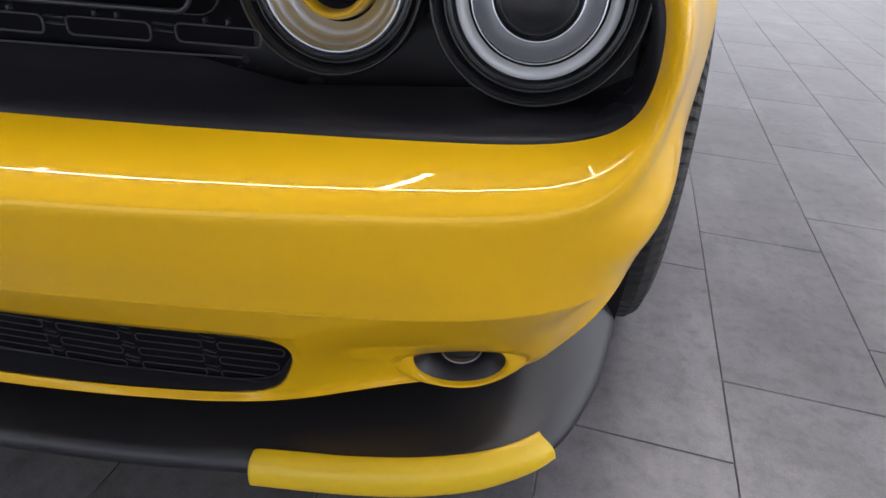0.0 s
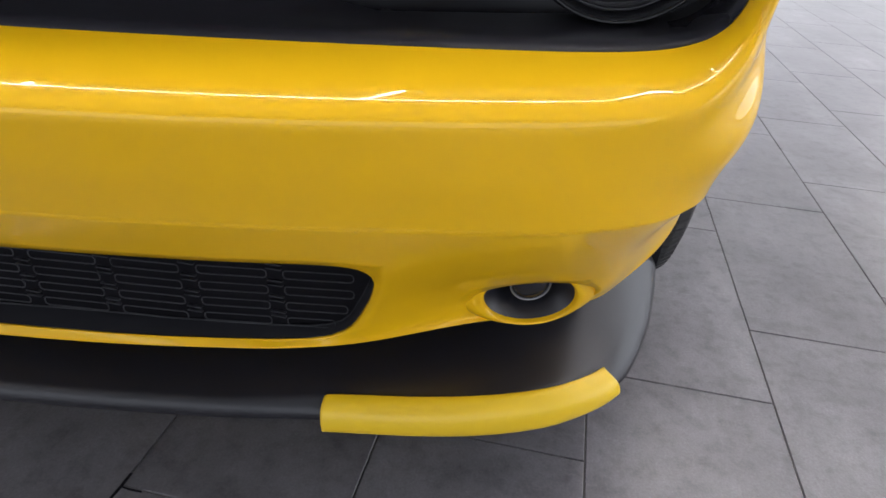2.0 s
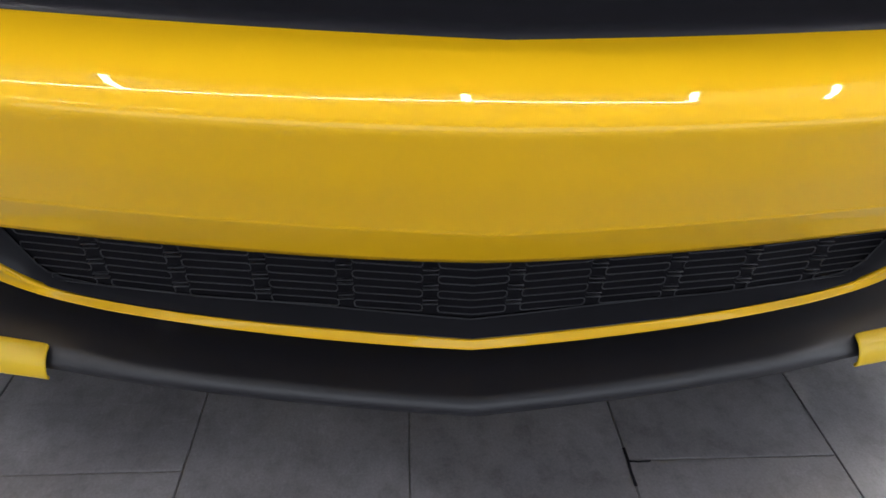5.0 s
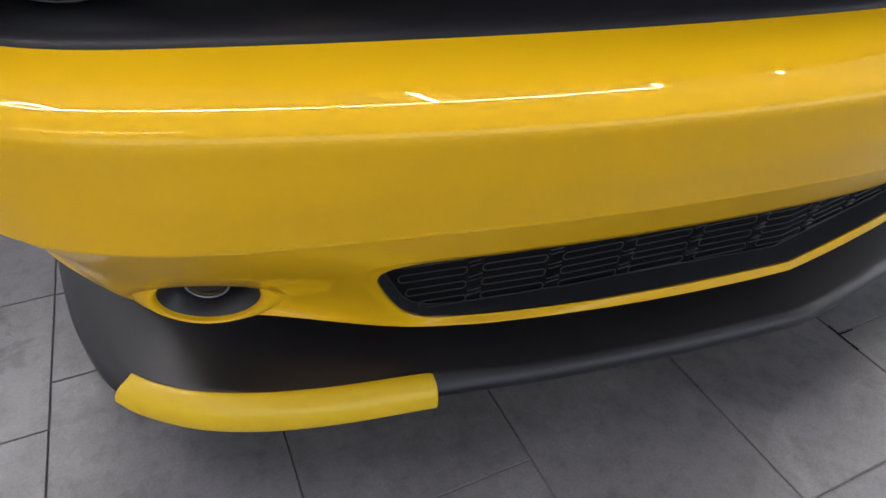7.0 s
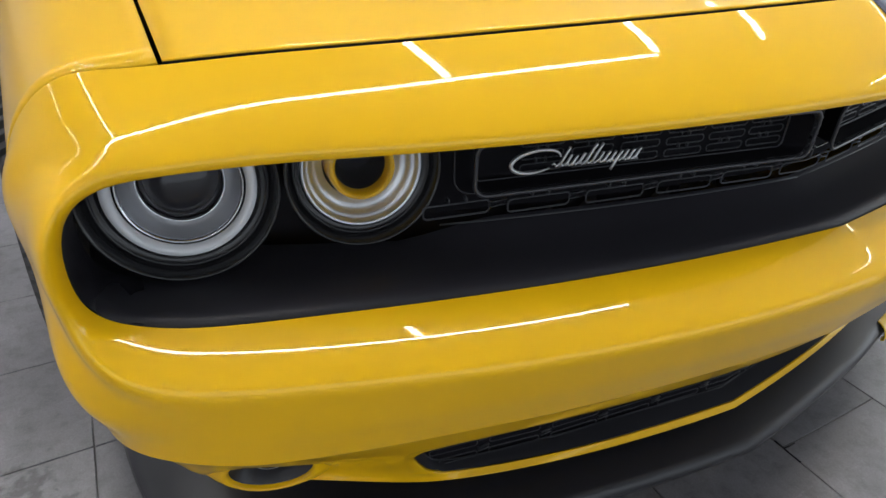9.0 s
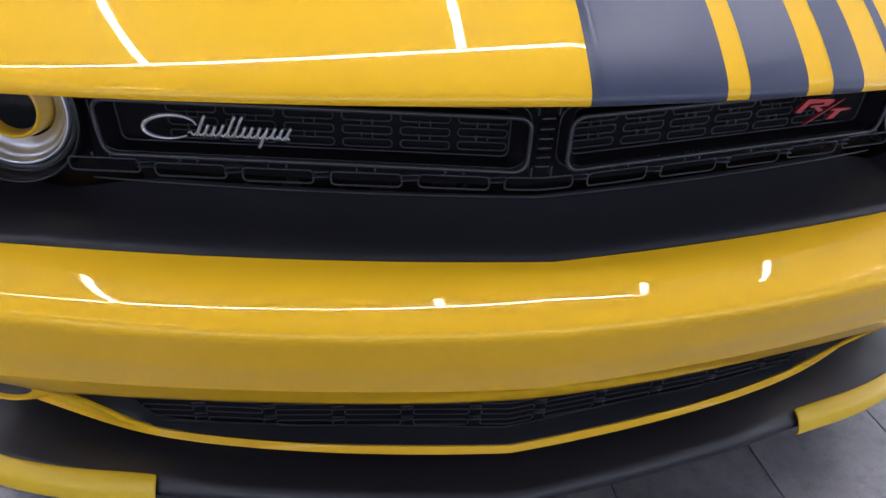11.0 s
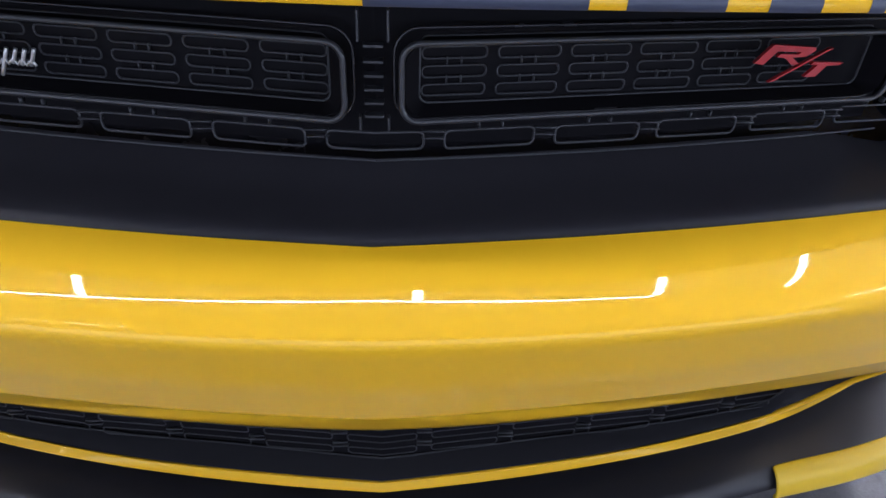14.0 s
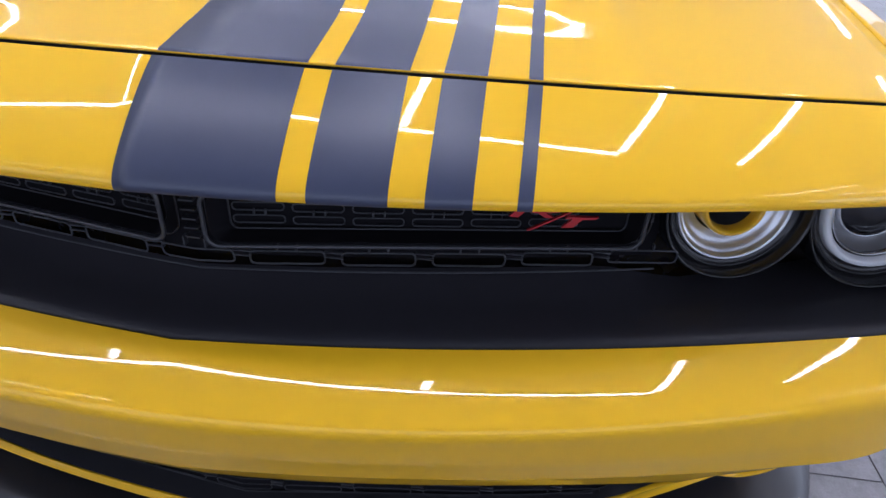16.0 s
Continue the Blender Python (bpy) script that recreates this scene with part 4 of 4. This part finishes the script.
def guard(side):
    def cut(curve, x0, x1, n=28):
        c = [p for p in curve_through(curve, 30) if x0 < p.x < x1]
        return spread([at_x(curve_through(curve, 30), x0), *c, at_x(curve_through(curve, 30), x1)], n)
    a, b, d = cut(LIP_TOP, .507, .828), cut(LIP_FRONT, .507, .850), cut(LIP_LOW, .510, .852)
    up = Vector((0, -0.002, 0.0015))
    rows_ = [[p + Vector((0, 0.003, 0.002)) for p in a], [p + up for p in a], [p.lerp(q, .5) + Vector((0, -0.005, 0.004)) for p, q in zip(a, b)], [p + Vector((0.001, -0.006, 0.001)) for p in b], [p + Vector((0.001, -0.006, -0.003)) for p in d], [p + Vector((0, 0.004, -0.004)) for p in d]]
    for r in rows_:
        for p in r:
            p.x *= side
    g = part("lip_guard", sheet(rows_), GUARD, splitter, "yellow plastic transport guard on the splitter end")
    s1 = g.modifiers.new("smooth", "SUBSURF")
    s1.levels = s1.render_levels = 2
    s2 = g.modifiers.new("thickness", "SOLIDIFY")
    s2.thickness, s2.offset = 0.002, 0


for side in (-1, 1):
    guard(side)

# ---- wheels ----
# black liner panels between the splitter's ends and the tyres
for side in (-1, 1):
    liner = [[Vector((side * (x - lean), 0.512 + 0.10 * (0.912 - x) + 0.05 * (z - 0.2), z)) for x in (0.70, 0.76, 0.82, 0.87, 0.912)] for z, lean in ((0.197, 0.006), (0.25, 0.003), (0.32, 0.0), (0.43, 0.0))]
    lp = part("wheel_liner", sheet(liner), HOLE, car, "matte black wheel arch liner")
    th = lp.modifiers.new("thickness", "SOLIDIFY")
    th.thickness = 0.004


def wheel(side):
    w = empty("wheel")
    w.parent = car
    w.location = (side * 0.846, AXLE - 0.034, HUB)
    tagged(w, "black road tyre under the fender")
    prof = [(0.24, 0.10), (0.27, 0.118), (0.31, 0.122), (0.335, 0.112), (0.348, 0.095), (0.352, 0.066), (0.344, 0.061), (0.344, 0.056), (0.3525, 0.051), (0.3525, -0.051), (0.344, -0.056), (0.344, -0.061), (0.352, -0.066), (0.348, -0.095), (0.335, -0.112), (0.31, -0.122), (0.27, -0.118), (0.24, -0.10)]
    bm = bmesh.new()
    n = 480
    rings = []
    for k in range(n):
        a = 2 * math.pi * k / n
        ring = []
        for i, (r, u) in enumerate(prof):
            groove = 0.010 if (k % 5 in (0, 1) and i in (3, 4, 5, 12, 13, 14)) or (k % 10 in (5, 6) and i in (8, 9)) else 0
            ring.append(bm.verts.new((u, (r - groove) * math.cos(a), (r - groove) * math.sin(a))))
        rings.append(ring)
    for k in range(n):
        a, b = rings[k], rings[(k + 1) % n]
        for i in range(len(prof) - 1):
            bm.faces.new((a[i], a[i + 1], b[i + 1], b[i]))
    part("tyre", bm, RUBBER, w, "black tyre with a grooved tread", smooth=False)
    rim = lathe([(0.241, -0.10), (0.235, -0.06), (0.225, 0.05), (0.05, 0.06), (0, 0.06)], 40)
    for v in rim.verts:
        v.co = Vector((side * -v.co.y, v.co.x, v.co.z))
    part("rim", rim, GLOSSBLACK, w)


for side in (-1, 1):
    wheel(side)
    liner_pts = [[Vector((side * x, AXLE + ARCH * math.cos(a), HUB + ARCH * math.sin(a))) for a in np.linspace(radians(5), radians(140), 30)] for x in (0.925, 0.62)]
    part("arch_liner", sheet(liner_pts), HOLE, car, "black wheel arch liner")

# ---- room ----
X0, X1, Y0, Y1 = -12.0, 14.0, -9.0, 18.0
def slab(name, x0, x1, y0, y1, z0, z1, mat, label, category):
    bm = bmesh.new()
    box(bm, x0, x1, y0, y1, z0, z1)
    ob = new(name, mesh_of(name, bm, mat, False))
    return tagged(ob, label, category, kind="structure")


floor = slab("floor", X0 - .2, X1 + .2, Y0 - .2, Y1 + .2, -0.2, -0.003, GROUT, "grey stone-look tiled floor with dark joints", "floor")
slab("ceiling", X0 - .2, X1 + .2, Y0 - .2, Y1 + .2, CEILING + 0.12, CEILING + 0.3, CEIL, "plain white showroom ceiling", "ceiling")
NX0, NX1 = 2.5, 11.5
WX0, WX1, WZ0, WZ1 = -11.5, 13.5, 0.2, 3.9
slab("wall_south_sill", X0 - .2, X1 + .2, Y0 - .2, Y0, -0.003, WZ0, WALL, "plain white wall under the shop window", "wall")
slab("wall_south_head", X0 - .2, X1 + .2, Y0 - .2, Y0, WZ1, CEILING + 0.12, WALL, "plain white wall over the shop window", "wall")
slab("wall_south_west", X0 - .2, WX0, Y0 - .2, Y0, WZ0, WZ1, WALL, "plain white wall beside the shop window", "wall")
slab("wall_south_east", WX1, X1 + .2, Y0 - .2, Y0, WZ0, WZ1, WALL, "plain white wall beside the shop window", "wall")
# unseen window with a glowing backdrop, added to light the nose
win = tagged(empty("window_1", 0, Y0 - 0.1, 0), "unseen shop window with slim dark frames, added as front light", "window", kind="structure")
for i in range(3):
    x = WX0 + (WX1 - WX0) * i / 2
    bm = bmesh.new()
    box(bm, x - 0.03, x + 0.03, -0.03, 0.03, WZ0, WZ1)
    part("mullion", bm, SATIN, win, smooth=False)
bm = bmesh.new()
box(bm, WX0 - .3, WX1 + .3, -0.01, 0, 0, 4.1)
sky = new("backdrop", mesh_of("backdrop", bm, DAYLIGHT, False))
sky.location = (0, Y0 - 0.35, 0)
tagged(sky, "pale daylight glow added outside the unseen front window", "backdrop", kind="structure")
slab("wall_north_sill", X0 - .2, X1 + .2, Y1, Y1 + .2, -0.003, WZ0, WALL, "plain white wall under the far window", "wall")
slab("wall_north_head", X0 - .2, X1 + .2, Y1, Y1 + .2, WZ1, CEILING + 0.12, WALL, "plain white wall over the far window", "wall")
slab("wall_north_west", X0 - .2, NX0, Y1, Y1 + .2, WZ0, WZ1, WALL, "plain white wall beside the far window", "wall")
slab("wall_north_east", NX1, X1 + .2, Y1, Y1 + .2, WZ0, WZ1, WALL, "plain white wall beside the far window", "wall")
# added far window, never in view: its glow brightens the floor at right
win = tagged(empty("window_3", 0, Y1 + 0.1, 0), "unseen far window with slim dark frames, added to brighten the floor", "window", kind="structure")
for i in range(3):
    x = NX0 + (NX1 - NX0) * i / 2
    bm = bmesh.new()
    box(bm, x - 0.03, x + 0.03, -0.03, 0.03, WZ0, WZ1)
    part("mullion", bm, SATIN, win, smooth=False)
bm = bmesh.new()
box(bm, NX0 - .3, NX1 + .3, 0, 0.01, 0, 4.1)
sky = new("backdrop", mesh_of("backdrop", bm, FAR_DAYLIGHT, False))
sky.location = (0, Y1 + 0.35, 0)
tagged(sky, "pale daylight glow added outside the unseen far window", "backdrop", kind="structure")
slab("wall_west", X0 - .2, X0, Y0, Y1, -0.003, CEILING + 0.12, WALL, "plain white painted wall", "wall")
EY0, EY1 = -7.0, 14.0
slab("wall_east_sill", X1, X1 + .2, Y0, Y1, -0.003, WZ0, WALL, "plain white wall under the side window", "wall")
slab("wall_east_head", X1, X1 + .2, Y0, Y1, WZ1, CEILING + 0.12, WALL, "plain white wall over the side window", "wall")
slab("wall_east_south", X1, X1 + .2, Y0, EY0, WZ0, WZ1, WALL, "plain white wall beside the side window", "wall")
slab("wall_east_north", X1, X1 + .2, EY1, Y1, WZ0, WZ1, WALL, "plain white wall beside the side window", "wall")
win = tagged(empty("window_2", X1 + 0.1, 0, 0), "wide side window with slim dark frames", "window", kind="structure")
for i in range(3):
    y = EY0 + (EY1 - EY0) * i / 2
    bm = bmesh.new()
    box(bm, -0.03, 0.03, y - 0.03, y + 0.03, WZ0, WZ1)
    part("mullion", bm, SATIN, win, smooth=False)
bm = bmesh.new()
box(bm, 0, 0.01, EY0 - .3, EY1 + .3, 0, 4.1)
sky = new("backdrop", mesh_of("backdrop", bm, EAST_DAYLIGHT, False))
sky.location = (X1 + 0.35, 0, 0)
tagged(sky, "pale overcast daylight outside the side window", "backdrop", kind="structure")


# ---- ceiling lamps: slim bars in a grid ----
def bar_lamp(x0, y0, x1, y1, width=0.12):
    d = Vector((x1 - x0, y1 - y0, 0))
    ln = d.length
    m = Matrix.Translation((x0, y0, CEILING)) @ Matrix.Rotation(math.atan2(d.y, d.x), 4, "Z")
    lamp = empty("ceiling_lamp")
    lamp.matrix_world = m
    tagged(lamp, "slim white linear lamp under the ceiling", "ceiling lamp", "ceiling lamps")
    bm = bmesh.new()
    box(bm, 0.004, ln - 0.004, -width / 2, width / 2, 0.012, 0.06)
    part("housing", bm, WALL, lamp, smooth=False)
    bm = bmesh.new()
    box(bm, 0.010, ln - 0.010, -width / 2 + 0.008, width / 2 - 0.008, 0.0, 0.014)
    part("diffuser", bm, LED, lamp, "glowing white diffuser", smooth=False)
    for s in (0.2, 0.8):
        bm = bmesh.new()
        tube(bm, [Vector((ln * s, 0, 0.06)), Vector((ln * s, 0, 0.12))], 0.003, 6)
        part("hanger", bm, CHROME, lamp)


for x0, y0, x1, y1 in LAMPS:
    bar_lamp(x0, y0, x1, y1)

# ---- floor tiles ----
TW, TL, GX, GY = 0.303, 0.603, 0.836, 0.482


def tile_mesh(w, l):
    bm = bmesh.new()
    e, j = 0.0010, 0.0012
    lo_ = [bm.verts.new((x, y, -0.0035)) for x, y in ((j, j), (w - j, j), (w - j, l - j), (j, l - j))]
    md = [bm.verts.new((v.co.x, v.co.y, -e)) for v in lo_]
    hi = [bm.verts.new((x, y, 0)) for x, y in ((j + e, j + e), (w - j - e, j + e), (w - j - e, l - j - e), (j + e, l - j - e))]
    for a, b in ((lo_, md), (md, hi)):
        for i in range(4):
            bm.faces.new((a[i], a[(i + 1) % 4], b[(i + 1) % 4], b[i]))
    bm.faces.new(hi)
    return mesh_of("tile", bm, TILE, False)


long_tile, turned_tile = tile_mesh(TW, TL), tile_mesh(TL, TW)


def lay(me, x, y):
    t = new("tile", me)
    t.location = (x, y, 0)
    t.parent = floor


for k in range(-6, 9):
    y = GY + k * TL / 3
    y -= math.ceil((y + 1.4) / TL) * TL
    while y < 4.4:
        if k == -6 and abs(y - GY) < 0.01:      # a cut pair beside the turned rows
            lay(tile_mesh(TW, 0.211), GX + k * TW, y)
            lay(tile_mesh(TW, TL - 0.211), GX + k * TW, y + 0.211)
        else:
            lay(long_tile, GX + k * TW, y)
        y += TL
edge_x = GX - 6 * TW
for r in range(-6, 12):
    for q in range(2):
        lay(turned_tile, edge_x - TL * (q + 1), 0.695 + r * TW)

# a cracked joint
bm = bmesh.new()
for pts in (((0.2305, 0.040), (0.2300, 0.062), (0.2312, 0.080), (0.2308, 0.100)), ((0.2310, 0.078), (0.245, 0.0765), (0.262, 0.0772))):
    tube(bm, [Vector((x, y, 0.0005)) for x, y in pts], 0.0022, 6, flat=0.4)
part("crack", bm, HOLE, floor, "dark crack along a tile joint")

# the tiles farther off, joined
def far_tiles():
    verts, faces = [], []
    j = 0.0015

    def quad(x0, y0, x1, y1):
        n = len(verts)
        verts.extend([(x0 + j, y0 + j, 0), (x1 - j, y0 + j, 0), (x1 - j, y1 - j, 0), (x0 + j, y1 - j, 0)])
        faces.append((n, n + 1, n + 2, n + 3))
    for k in range(-6, 44):
        x, y = GX + k * TW, GY + k * TL / 3
        y -= math.ceil((y + 1.4) / TL) * TL
        y -= 13 * TL
        while y < Y1:
            inside = k < 9 and y > -1.4 - TL + 0.001 and y < 4.4
            if not inside:
                quad(x, y, min(x + TW, X1), y + TL)
            y += TL
    for r in range(-32, 58):
        for q in range(19):
            if -6 <= r < 12 and q < 2:
                continue
            x = edge_x - TL * (q + 1)
            quad(x, 0.695 + r * TW, x + TL, 0.695 + (r + 1) * TW)
    me = bpy.data.meshes.new("tiles")
    me.from_pydata(verts, [], faces)
    me.materials.append(TILE)
    ob = new("far_tiles", me)
    ob.parent = floor
    tagged(ob, "grey floor tiles farther off", kind="stuff")


far_tiles()
